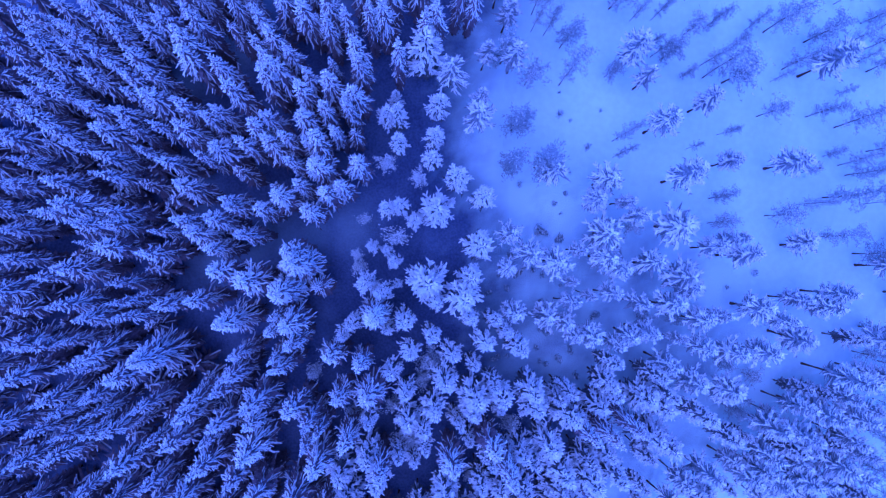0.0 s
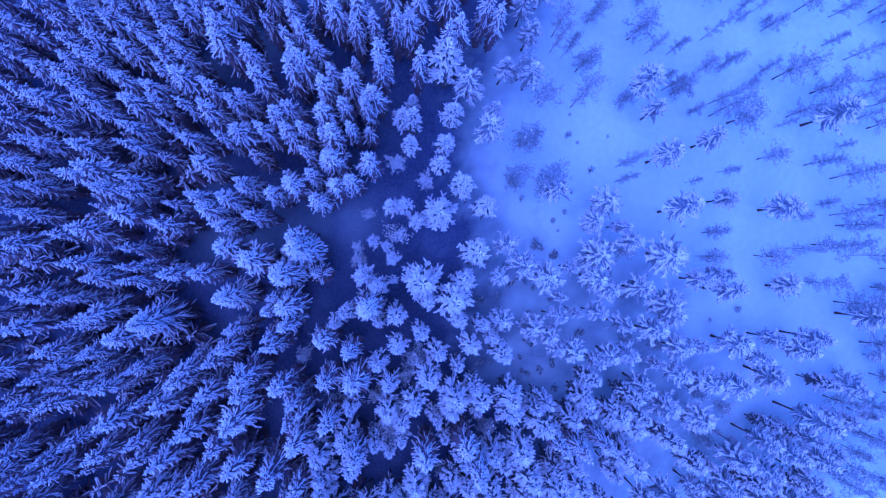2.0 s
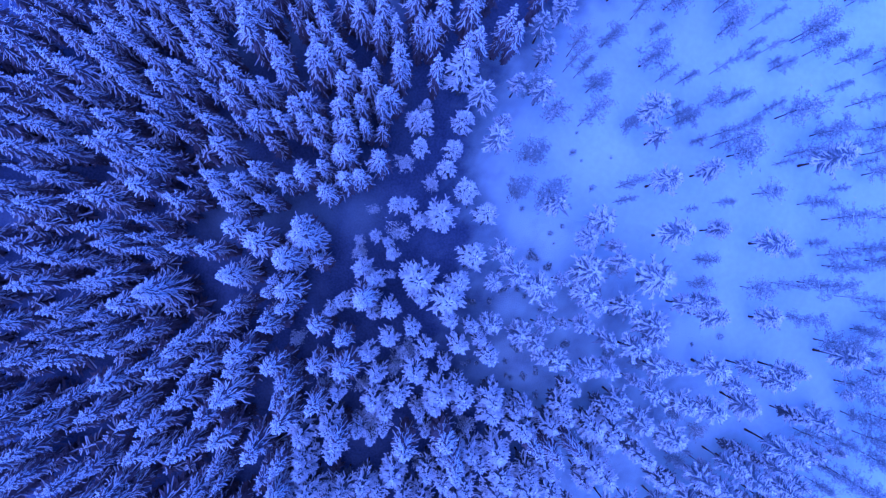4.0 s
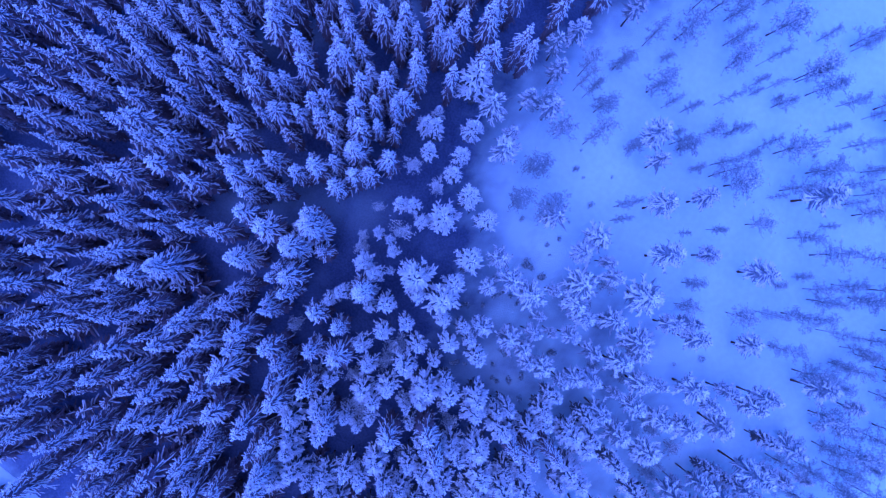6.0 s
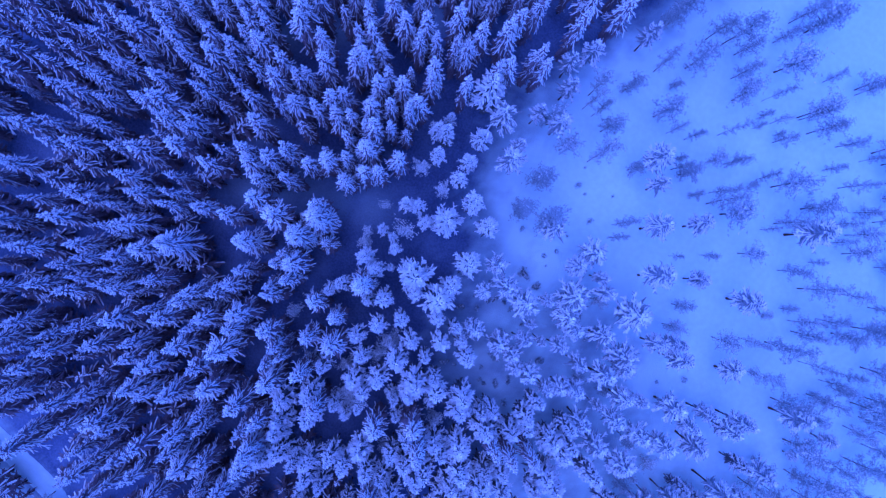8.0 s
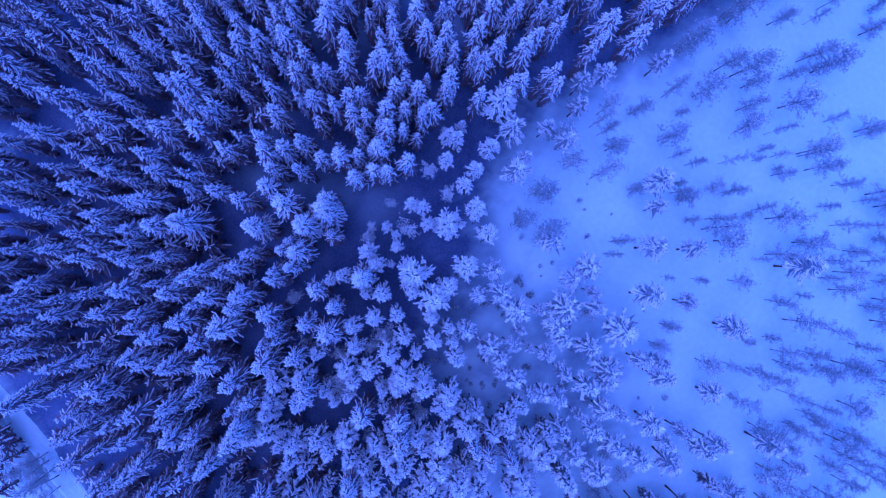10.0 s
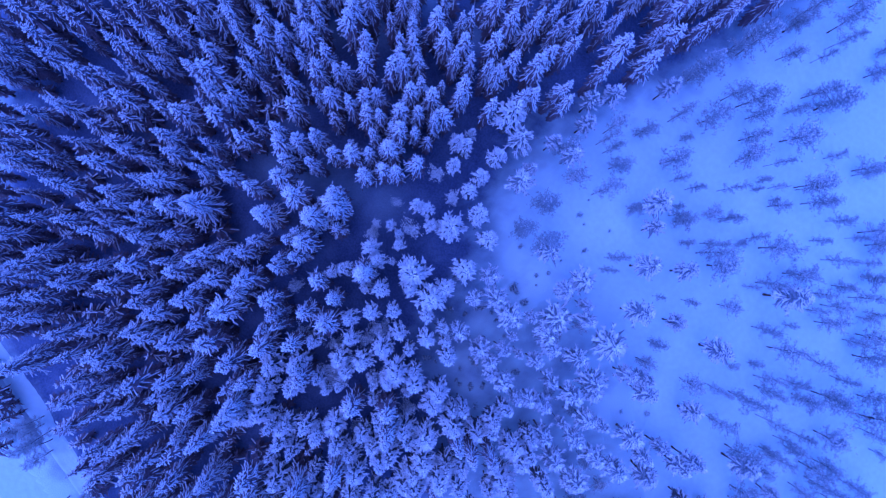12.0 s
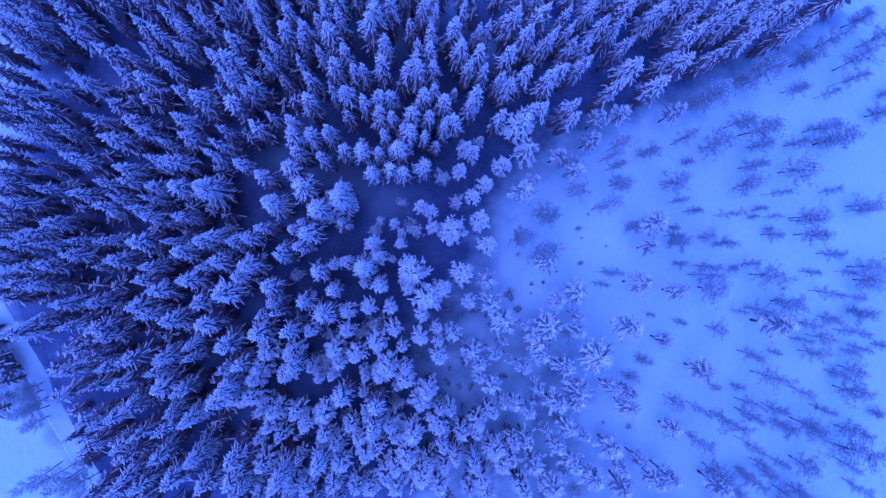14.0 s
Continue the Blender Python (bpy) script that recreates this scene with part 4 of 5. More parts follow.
plant("mid", [
    (17.7, 2.7, 11.0, 1.65), (18.5, -3.0, 10.5, 1.95), (18.8, 5.0, 10.1, 2.15), (19.0, -0.4, 10.2, 2.54), (19.1, -6.8, 11.0, 1.26), (19.9, -4.1, 11.5, 1.64),
    (20.8, 2.9, 10.2, 1.17), (22.0, 1.3, 10.7, 1.46), (23.6, -3.6, 10.2, 1.76), (26.0, 0.5, 10.3, 2.83), (26.6, 5.5, 14.0, 2.08), (26.9, -4.9, 10.5, 2.24),
    (27.6, -6.1, 11.1, 1.65), (30.1, -1.8, 10.5, 1.56), (31.8, -1.2, 11.1, 1.36), (33.0, -2.6, 11.2, 1.65), (40.4, -1.3, 7.6, 1.89), (42.8, -6.4, 11.1, 1.65),
    (49.1, -3.4, 10.7, 1.94), (55.4, -4.3, 6.6, 1.26), (2.3, 15.6, 11.5, 2.20), (4.9, 11.4, 11.0, 2.14), (5.5, 13.1, 10.2, 1.27), (5.9, 17.5, 10.6, 1.27),
])
plant("mid", [
    (8.8, 17.3, 11.4, 1.74), (21.3, 18.2, 12.2, 2.21), (23.1, 15.9, 8.9, 1.48), (24.4, 11.0, 11.1, 1.94), (29.4, 13.5, 10.3, 1.66), (32.1, 7.4, 8.3, 1.49),
    (38.3, 7.3, 10.2, 2.15), (42.0, 17.9, 12.1, 2.31), (7.1, 24.5, 10.5, 1.46), (8.1, 21.8, 10.0, 1.47), (9.0, 26.9, 10.6, 1.85), (14.6, 31.7, 10.6, 1.56),
    (17.6, 38.9, 9.0, 1.02),
])
plant("low", [
    (-20.0, -47.1, 13.4, 1.06), (-46.8, -21.1, 12.7, 1.26), (-43.6, -26.8, 13.5, 1.45), (-43.5, -23.2, 12.7, 0.87), (-30.5, -29.2, 11.9, 1.08), (-43.1, -18.2, 12.3, 1.27),
    (-40.7, -11.8, 13.7, 1.25), (-38.6, -9.0, 12.0, 1.46), (-26.5, -19.7, 12.8, 0.78), (-26.3, -8.0, 13.3, 1.35), (-36.3, 6.6, 11.9, 1.37), (-34.2, 3.3, 11.7, 1.27),
    (-29.9, 2.2, 11.6, 0.78), (-26.7, 3.1, 12.0, 1.17), (-17.8, 4.4, 13.4, 1.25), (-14.8, 3.0, 13.2, 0.77), (-14.0, -4.6, 12.0, 0.98), (-10.3, -6.7, 11.7, 1.47),
    (-18.3, 17.6, 13.9, 1.35), (-7.2, 8.3, 12.4, 1.07), (-4.9, 21.5, 11.9, 0.88), (-4.5, 25.7, 12.6, 1.55),
])
plant("pine", [
    (47.4, -24.7, 12.0, 1.61), (47.9, -28.4, 11.9, 1.56), (50.7, -22.1, 9.4, 1.14), (50.9, -28.4, 8.3, 1.15), (57.1, -21.9, 7.6, 1.25), (24.1, -9.7, 3.9, 0.94),
    (27.6, -9.7, 3.6, 0.88), (32.1, -14.0, 7.3, 0.81), (34.0, -19.4, 7.1, 1.05), (34.5, -18.1, 6.2, 0.71), (36.2, -15.8, 4.7, 0.98), (47.6, -16.1, 7.3, 1.14),
    (48.2, -20.0, 11.1, 1.55), (48.9, -13.2, 8.1, 1.14), (49.6, -10.4, 6.0, 1.05), (51.5, -18.6, 7.4, 0.98), (51.7, -16.6, 8.2, 1.03), (52.1, -12.8, 8.4, 1.25),
    (53.0, -20.8, 10.1, 1.24), (54.0, -16.9, 11.7, 1.61), (54.1, -9.9, 9.1, 1.38), (54.3, -7.4, 7.4, 1.07), (56.1, -11.9, 9.1, 1.45), (56.6, -18.2, 10.3, 1.33),
])
plant("pine", [
    (56.7, -13.9, 9.0, 1.44), (57.6, -9.4, 9.6, 1.54), (58.6, -12.7, 6.3, 0.87), (60.1, -10.6, 6.2, 1.17), (60.6, -13.6, 11.0, 1.52), (63.2, -8.8, 6.9, 1.06),
    (8.7, 6.4, 11.8, 1.43), (9.2, 6.5, 9.0, 1.17), (12.1, 6.8, 11.8, 1.75), (18.9, -3.8, 6.9, 0.96), (22.1, 0.3, 5.7, 0.92), (31.9, 1.0, 8.2, 0.89),
    (32.0, 3.8, 7.7, 0.90), (38.5, 2.0, 9.1, 1.08), (41.8, 3.3, 9.1, 0.79), (42.7, 7.0, 4.6, 0.61), (44.0, -0.3, 11.4, 1.26), (45.2, 4.2, 12.4, 1.44),
    (47.8, 6.8, 8.8, 1.18), (48.8, -2.1, 10.5, 1.46), (50.1, 3.6, 9.4, 0.79), (52.4, -6.4, 8.8, 1.77), (52.4, -2.5, 7.5, 1.50), (52.9, 0.2, 6.0, 1.11),
])
plant("pine", [
    (53.7, 2.5, 7.3, 0.80), (54.6, -0.0, 7.3, 1.00), (54.9, 4.2, 8.4, 0.79), (55.9, 2.2, 5.6, 1.11), (58.1, 6.2, 8.5, 1.78), (58.1, -6.8, 8.4, 1.24),
    (58.7, 1.5, 8.4, 1.49), (59.0, -1.7, 7.6, 1.13), (60.2, 2.8, 7.0, 1.30), (60.5, 0.2, 9.6, 1.41), (60.8, -5.4, 10.2, 1.61), (62.2, -2.9, 8.0, 1.06),
    (63.7, -5.7, 7.7, 1.10), (63.8, -0.5, 9.3, 1.21), (64.8, 2.5, 7.2, 1.20), (67.5, 1.1, 6.6, 1.25), (8.0, 18.3, 10.5, 1.61), (9.4, 10.9, 10.0, 1.47),
    (10.2, 11.2, 9.0, 1.24), (10.8, 16.0, 8.8, 1.39), (14.7, 16.1, 14.0, 1.14), (14.7, 20.3, 9.6, 1.27), (19.8, 17.2, 6.6, 1.00), (20.9, 10.0, 11.9, 0.77),
])
plant("pine", [
    (21.0, 8.2, 8.9, 0.59), (24.4, 20.5, 6.0, 0.60), (25.0, 19.6, 8.2, 0.89), (26.1, 19.3, 8.2, 1.29), (28.4, 17.4, 5.5, 0.71), (29.2, 9.3, 5.6, 0.42),
    (30.7, 18.8, 10.5, 0.78), (31.0, 17.4, 12.1, 1.25), (32.8, 11.0, 6.2, 0.60), (33.2, 16.9, 9.7, 1.76), (37.3, 13.2, 8.1, 1.09), (38.8, 17.2, 5.8, 0.51),
    (40.1, 18.6, 9.4, 1.18), (43.0, 13.3, 8.3, 0.99), (45.1, 8.9, 4.9, 0.71), (46.4, 12.2, 10.6, 1.46), (46.4, 15.9, 4.2, 0.61), (46.9, 7.9, 8.1, 0.99),
    (47.7, 19.3, 6.5, 0.70), (50.0, 18.7, 7.9, 1.39), (50.2, 9.6, 8.1, 1.09), (52.0, 13.8, 7.4, 0.80), (52.8, 8.7, 8.1, 1.49), (54.6, 18.8, 6.2, 0.91),
])
plant("pine", [
    (54.9, 10.5, 9.4, 1.77), (55.8, 20.5, 7.2, 1.40), (55.9, 13.7, 7.2, 0.90), (57.0, 17.8, 8.9, 1.68), (60.6, 13.6, 8.9, 1.48), (61.5, 11.2, 11.2, 2.23),
    (63.2, 9.9, 7.2, 1.00), (63.3, 18.1, 3.0, 0.93), (66.1, 8.3, 8.2, 1.09), (11.4, 23.9, 12.4, 1.05), (11.4, 22.0, 13.0, 0.67), (12.8, 21.6, 10.3, 0.78),
    (15.3, 26.2, 8.2, 1.19), (15.9, 34.5, 9.0, 1.02), (17.9, 30.2, 11.0, 0.97), (20.2, 24.9, 10.9, 1.65), (20.7, 29.0, 4.3, 0.72), (21.5, 32.3, 10.2, 1.66),
    (22.6, 23.6, 8.2, 0.60), (25.0, 23.8, 7.4, 0.70), (27.5, 33.5, 8.9, 1.09), (28.7, 31.0, 9.0, 1.67), (28.8, 22.3, 6.9, 1.00), (28.8, 26.1, 9.9, 0.78),
])
plant("pine", [
    (31.0, 23.0, 7.7, 1.00), (32.3, 32.5, 9.2, 0.59), (32.6, 30.1, 4.8, 0.61), (32.6, 28.7, 4.3, 0.51), (34.5, 30.3, 5.1, 0.61), (34.9, 21.6, 3.2, 0.72),
    (35.5, 29.0, 3.4, 0.51), (35.7, 22.9, 6.8, 0.70), (35.8, 28.2, 6.2, 0.91), (37.5, 32.5, 11.5, 1.45), (37.8, 32.3, 10.2, 0.98), (37.9, 22.8, 10.1, 1.66),
    (39.5, 31.1, 9.5, 1.37), (42.6, 21.8, 9.2, 1.57), (43.3, 27.6, 6.0, 0.71), (43.7, 31.1, 7.5, 1.00), (46.1, 26.3, 8.9, 0.99), (46.3, 21.1, 8.2, 0.99),
    (47.3, 30.6, 5.5, 0.61), (48.4, 32.3, 9.1, 1.67), (49.3, 24.2, 6.2, 1.01), (49.4, 21.1, 8.0, 0.99), (50.2, 31.4, 6.2, 1.51), (50.6, 28.8, 5.9, 0.71),
])
plant("pine", [
    (52.1, 27.5, 6.9, 1.50), (52.1, 24.1, 9.2, 0.98), (54.6, 22.5, 4.8, 0.81), (55.0, 23.6, 6.5, 0.70), (57.6, 25.8, 5.0, 0.81), (16.6, 36.6, 9.0, 1.09),
    (16.9, 36.1, 14.0, 1.70), (18.8, 41.0, 9.0, 1.02), (19.6, 43.3, 9.0, 1.17), (20.6, 45.7, 9.0, 0.95), (20.7, 43.0, 13.2, 1.72), (22.4, 36.7, 9.2, 1.28),
    (24.6, 37.1, 13.6, 1.61), (25.7, 45.6, 7.7, 1.09), (26.6, 36.5, 8.7, 1.28), (29.9, 48.0, 7.0, 0.70), (30.6, 40.0, 7.0, 0.90), (31.5, 43.2, 10.1, 1.27),
    (32.3, 36.6, 10.8, 2.04), (33.9, 42.8, 10.2, 2.15), (38.7, 38.1, 6.0, 0.81), (43.0, 38.9, 8.0, 1.49), (43.3, 38.3, 7.2, 0.80), (20.5, 50.5, 10.9, 1.46),
])
plant("pine", [
    (20.5, 50.5, 8.0, 1.29), (24.3, 49.4, 6.8, 1.10), (24.4, 49.3, 8.9, 1.28), (24.5, 51.2, 11.5, 1.45), (26.8, 58.3, 7.7, 1.49), (29.6, 52.8, 11.1, 1.65),
    (30.3, 57.5, 10.0, 1.47), (30.6, 50.7, 9.4, 0.98), (36.8, 54.1, 5.8, 1.21), (37.2, 50.5, 7.6, 1.39),
])
plant("shade", [
    (-1.7, -23.2, 6.1, 1.50), (-1.2, -21.6, 7.0, 1.41), (5.2, -26.6, 6.1, 1.00), (6.4, -25.7, 6.2, 0.83), (-11.2, -15.6, 7.2, 0.99), (-10.1, -13.0, 7.6, 0.66),
    (-7.0, -19.8, 6.9, 0.99), (-2.9, -18.9, 6.3, 1.00), (-0.0, -16.2, 6.7, 1.08), (0.9, -14.4, 7.1, 1.41), (9.2, -20.6, 7.2, 1.16), (-7.1, -3.4, 7.8, 0.66),
    (-6.8, -4.5, 6.0, 0.92), (-6.5, 0.4, 6.1, 0.75), (-4.4, 6.3, 7.7, 0.99), (-3.1, -1.5, 6.5, 1.41), (-0.9, 4.9, 7.1, 0.91),
])
plant("bush", [
    (5.8, -7.4, 1.2, 0.86), (6.8, -7.6, 1.1, 0.66), (7.3, -7.3, 1.3, 0.76), (7.9, -14.7, 1.3, 0.78), (8.4, -14.3, 1.6, 0.63), (9.4, -14.3, 1.2, 0.52),
    (10.0, -9.1, 1.4, 0.55), (11.1, -8.9, 1.2, 0.73), (12.5, -9.5, 1.6, 0.84), (12.7, -13.3, 1.2, 0.56), (13.1, -14.9, 1.4, 0.58), (13.1, -8.2, 1.0, 0.70),
    (13.2, -11.4, 1.1, 0.66), (13.8, -15.1, 1.5, 0.63), (13.9, -11.6, 1.7, 0.77), (14.1, -11.6, 1.6, 0.73), (15.0, -14.3, 1.3, 0.60), (15.3, -14.7, 1.3, 0.76),
    (16.0, -11.7, 1.3, 0.57), (16.5, -13.8, 1.6, 0.64), (16.5, -13.3, 1.0, 0.60), (17.2, -16.4, 1.3, 0.87), (18.7, -12.3, 0.9, 0.78), (18.9, -9.9, 1.6, 0.64),
])
plant("bush", [
    (19.0, -11.7, 0.9, 0.70), (19.2, -9.5, 1.2, 0.85), (19.5, -9.7, 1.2, 0.61), (4.6, -2.0, 0.9, 0.89), (5.4, -6.0, 1.7, 0.64), (5.7, -3.3, 0.8, 0.84),
    (6.0, -0.6, 1.7, 0.66), (6.1, -0.9, 1.4, 0.77), (6.3, -3.2, 1.0, 0.79), (8.3, -5.3, 1.2, 0.50), (9.2, -6.8, 1.6, 0.73), (9.6, -3.1, 1.2, 0.85),
    (10.1, -5.4, 1.4, 0.62), (10.4, 4.8, 1.3, 0.65), (10.6, -4.9, 0.9, 0.89), (11.1, -4.4, 1.6, 0.52), (11.5, -2.4, 1.0, 0.50), (12.1, -4.7, 1.4, 0.65),
    (12.5, -0.6, 1.0, 0.54), (12.6, 0.0, 1.5, 0.85), (13.0, -0.4, 1.5, 0.81), (13.1, -5.2, 1.7, 0.53), (13.5, -0.5, 1.1, 0.76), (14.2, -4.2, 1.1, 0.55),
])
plant("bush", [
    (14.4, 2.8, 1.5, 0.63), (14.6, 6.6, 1.0, 0.75), (14.8, -1.3, 0.9, 0.67), (15.0, -1.2, 1.7, 0.83), (15.1, 1.7, 1.1, 0.36), (15.1, -4.6, 1.3, 0.50),
    (15.1, -1.0, 1.5, 0.89), (15.3, -6.4, 0.8, 0.53), (15.6, 3.9, 1.4, 0.62), (15.8, -3.6, 1.0, 0.72), (16.1, 6.3, 1.1, 0.36), (19.7, -4.2, 1.2, 0.52),
    (21.2, -5.2, 0.9, 0.65), (23.5, -4.9, 1.5, 0.63), (34.2, -6.2, 1.3, 0.48), (37.3, -4.5, 1.1, 0.79), (51.8, 6.1, 1.2, 0.42), (14.7, 15.2, 1.1, 0.36),
    (14.8, 12.8, 1.7, 0.84), (16.0, 12.1, 1.1, 0.36), (18.0, 9.2, 0.9, 0.76), (19.4, 13.3, 1.2, 0.37), (42.8, 24.1, 1.4, 0.53), (24.3, 57.4, 1.6, 0.74),
])
plant("bare", [
    (-30.6, -50.3, 6.5, 1.80), (-29.2, -49.5, 6.4, 1.70), (-27.9, -49.6, 7.5, 1.80), (-27.2, -50.6, 9.2, 2.00), (-26.4, -51.8, 7.0, 1.70), (-21.2, -55.7, 12.4, 1.90),
    (-19.6, -54.6, 11.6, 1.60), (-18.4, -50.8, 8.7, 1.50), (-18.2, -54.4, 11.5, 1.80), (-17.4, -52.2, 9.8, 1.50), (-16.1, -53.1, 11.7, 1.70), (-15.2, -54.6, 10.5, 1.60),
    (-29.8, -48.6, 6.0, 1.60),
])
FAR += [
    (-13.5, -50.6, 18.5, 1.59), (-10.1, -52.0, 15.2, 1.70), (-10.0, -49.7, 18.1, 1.56), (-39.8, -35.3, 16.0, 1.25), (-39.1, -37.4, 13.2, 1.26), (-37.8, -38.5, 15.8, 1.27),
    (-37.4, -35.9, 15.9, 1.23), (-35.8, -38.0, 15.0, 1.33), (-13.3, -48.4, 18.7, 1.74), (-12.7, -43.1, 18.4, 1.50), (-11.1, -37.3, 20.0, 1.67), (-11.1, -46.4, 19.4, 1.88),
    (-8.4, -46.4, 16.1, 1.62), (-3.1, -45.8, 16.5, 1.83), (2.1, -41.7, 15.4, 1.46), (-49.3, -21.5, 17.2, 1.21), (-49.0, -24.0, 15.6, 1.24), (-48.0, -25.6, 15.3, 1.57),
    (-46.4, -29.0, 15.2, 1.51), (-45.6, -26.8, 15.0, 1.23), (-44.8, -25.9, 17.6, 1.40), (-44.6, -31.4, 17.5, 1.42), (-43.9, -28.2, 16.6, 1.33), (-43.6, -26.6, 16.7, 1.40),
]
FAR += [
    (-43.4, -33.0, 17.5, 1.39), (-43.3, -29.9, 16.9, 1.29), (-42.4, -32.6, 17.1, 1.42), (-42.1, -29.4, 17.1, 1.41), (-42.0, -31.2, 13.9, 1.31), (-41.0, -34.5, 15.5, 1.41),
    (-40.0, -31.9, 17.8, 1.23), (-19.5, -33.9, 18.9, 1.82), (-59.7, -10.4, 18.2, 1.60), (-58.9, -8.5, 15.2, 1.52), (-58.0, -12.9, 16.2, 1.54), (-56.8, -10.3, 16.7, 1.43),
    (-56.8, -8.0, 16.6, 1.41), (-56.4, -15.6, 18.0, 1.75), (-56.4, -12.4, 16.4, 1.29), (-55.1, -12.1, 18.1, 1.41), (-54.5, -13.2, 17.0, 1.36), (-54.3, -11.3, 17.7, 1.34),
    (-53.9, -17.2, 16.7, 1.33), (-53.7, -19.1, 15.5, 1.25), (-52.4, -20.7, 17.8, 1.22), (-50.5, -21.0, 18.2, 1.26), (-50.5, -18.8, 16.7, 1.44), (-49.4, -20.4, 16.7, 1.28),
]
FAR += [
    (-45.8, -17.2, 17.0, 1.53), (-58.5, -1.7, 13.7, 1.67), (-57.9, -4.6, 16.4, 1.44), (-56.9, -6.3, 15.2, 1.36), (-56.7, 4.4, 13.7, 1.85), (-56.4, -0.8, 17.4, 1.33),
    (-56.1, -3.3, 15.7, 1.37), (-55.9, 1.1, 17.5, 1.32), (-54.8, -0.5, 13.9, 1.34), (-54.1, 4.7, 15.4, 1.36), (-54.0, 2.5, 16.4, 1.36), (-53.5, -5.3, 17.3, 1.85),
    (-52.5, -1.8, 15.2, 1.30), (-52.2, 5.3, 17.2, 1.36), (-52.2, -0.0, 16.8, 1.43), (-52.0, -3.7, 14.7, 1.28), (-51.9, 2.9, 15.5, 1.37), (-50.8, 5.8, 16.4, 1.37),
    (-49.8, 4.8, 15.6, 1.36), (-49.4, -2.8, 15.0, 1.75), (-49.3, 6.5, 16.1, 1.40), (-48.9, 2.2, 14.0, 1.47), (-48.8, -0.5, 17.4, 1.44), (-47.8, 3.3, 16.5, 1.33),
]
FAR += [
    (-46.5, 1.6, 13.2, 1.32), (-46.0, 4.3, 14.2, 1.40), (-45.9, -0.3, 14.0, 1.51), (-43.6, 2.3, 15.7, 1.42), (-43.4, 4.2, 14.7, 1.23), (-42.6, 6.4, 12.8, 1.34),
    (-41.3, 4.6, 16.4, 1.53), (-52.1, 8.1, 14.6, 1.37), (-50.6, 8.3, 14.0, 1.20), (-50.4, 9.9, 16.6, 1.28), (-49.0, 16.2, 14.0, 1.81), (-48.8, 10.8, 17.3, 1.38),
    (-47.1, 15.2, 16.0, 1.24), (-46.5, 7.4, 15.9, 1.59), (-46.5, 12.6, 16.5, 1.40), (-46.2, 9.5, 15.7, 1.67), (-46.0, 14.2, 17.6, 1.32), (-44.7, 16.1, 16.7, 1.36),
    (-43.8, 12.8, 15.2, 1.33), (-43.8, 14.3, 15.0, 1.26), (-43.7, 7.7, 17.1, 1.58), (-43.4, 10.6, 16.6, 1.37), (-42.2, 19.3, 15.6, 1.83), (-41.7, 10.8, 16.4, 1.33),
]
FAR += [
    (-41.3, 13.3, 17.8, 1.30), (-41.2, 16.1, 15.2, 1.68), (-40.1, 19.7, 18.5, 1.65), (-39.8, 12.8, 15.0, 1.34), (-38.9, 16.1, 16.1, 1.24), (-37.8, 14.4, 15.7, 1.35),
    (-37.5, 18.2, 15.8, 1.41), (-37.3, 20.4, 17.5, 1.64), (2.2, 39.9, 15.5, 1.53), (3.0, 42.0, 14.5, 1.51), (4.2, 39.7, 17.4, 1.24), (5.2, 41.7, 15.4, 1.30),
    (7.6, 42.2, 15.9, 1.28), (8.0, 44.1, 17.1, 1.59), (11.1, 48.2, 14.7, 1.70), (12.5, 46.6, 15.8, 1.59), (13.2, 50.0, 16.2, 2.00), (17.7, 52.9, 16.8, 2.09),
    (18.3, 55.8, 15.6, 1.75), (20.8, 53.3, 17.6, 1.90), (21.2, 56.0, 17.7, 1.47), (22.8, 58.0, 17.3, 2.10),
]
UNDER += [
    (-36.7, -52.0, 7.8, 1.36), (-36.6, -50.0, 6.5, 1.43), (-34.6, -50.6, 9.0, 1.65), (-33.9, -52.7, 7.3, 1.53), (-33.7, -54.1, 6.7, 1.24), (-32.3, -49.5, 9.0, 1.34),
    (-32.0, -52.3, 9.2, 1.22), (-31.4, -53.7, 7.9, 1.53), (-18.4, -49.9, 7.9, 1.77), (-17.7, -51.1, 7.0, 1.48), (-14.8, -49.9, 4.5, 1.67), (-14.4, -53.3, 4.3, 1.64),
    (-44.8, -37.9, 5.3, 1.40), (-42.8, -38.3, 6.7, 1.24), (-40.5, -39.5, 6.7, 1.77), (-40.4, -41.4, 3.9, 1.64), (-40.2, -46.2, 7.1, 1.43), (-40.2, -48.0, 6.7, 1.26),
    (-38.9, -46.1, 6.8, 1.75), (-38.8, -48.8, 8.5, 1.70), (-38.1, -40.6, 6.2, 1.36), (-37.6, -47.5, 6.6, 1.60), (-37.5, -48.6, 5.2, 1.27), (-37.1, -46.7, 7.9, 1.61),
]
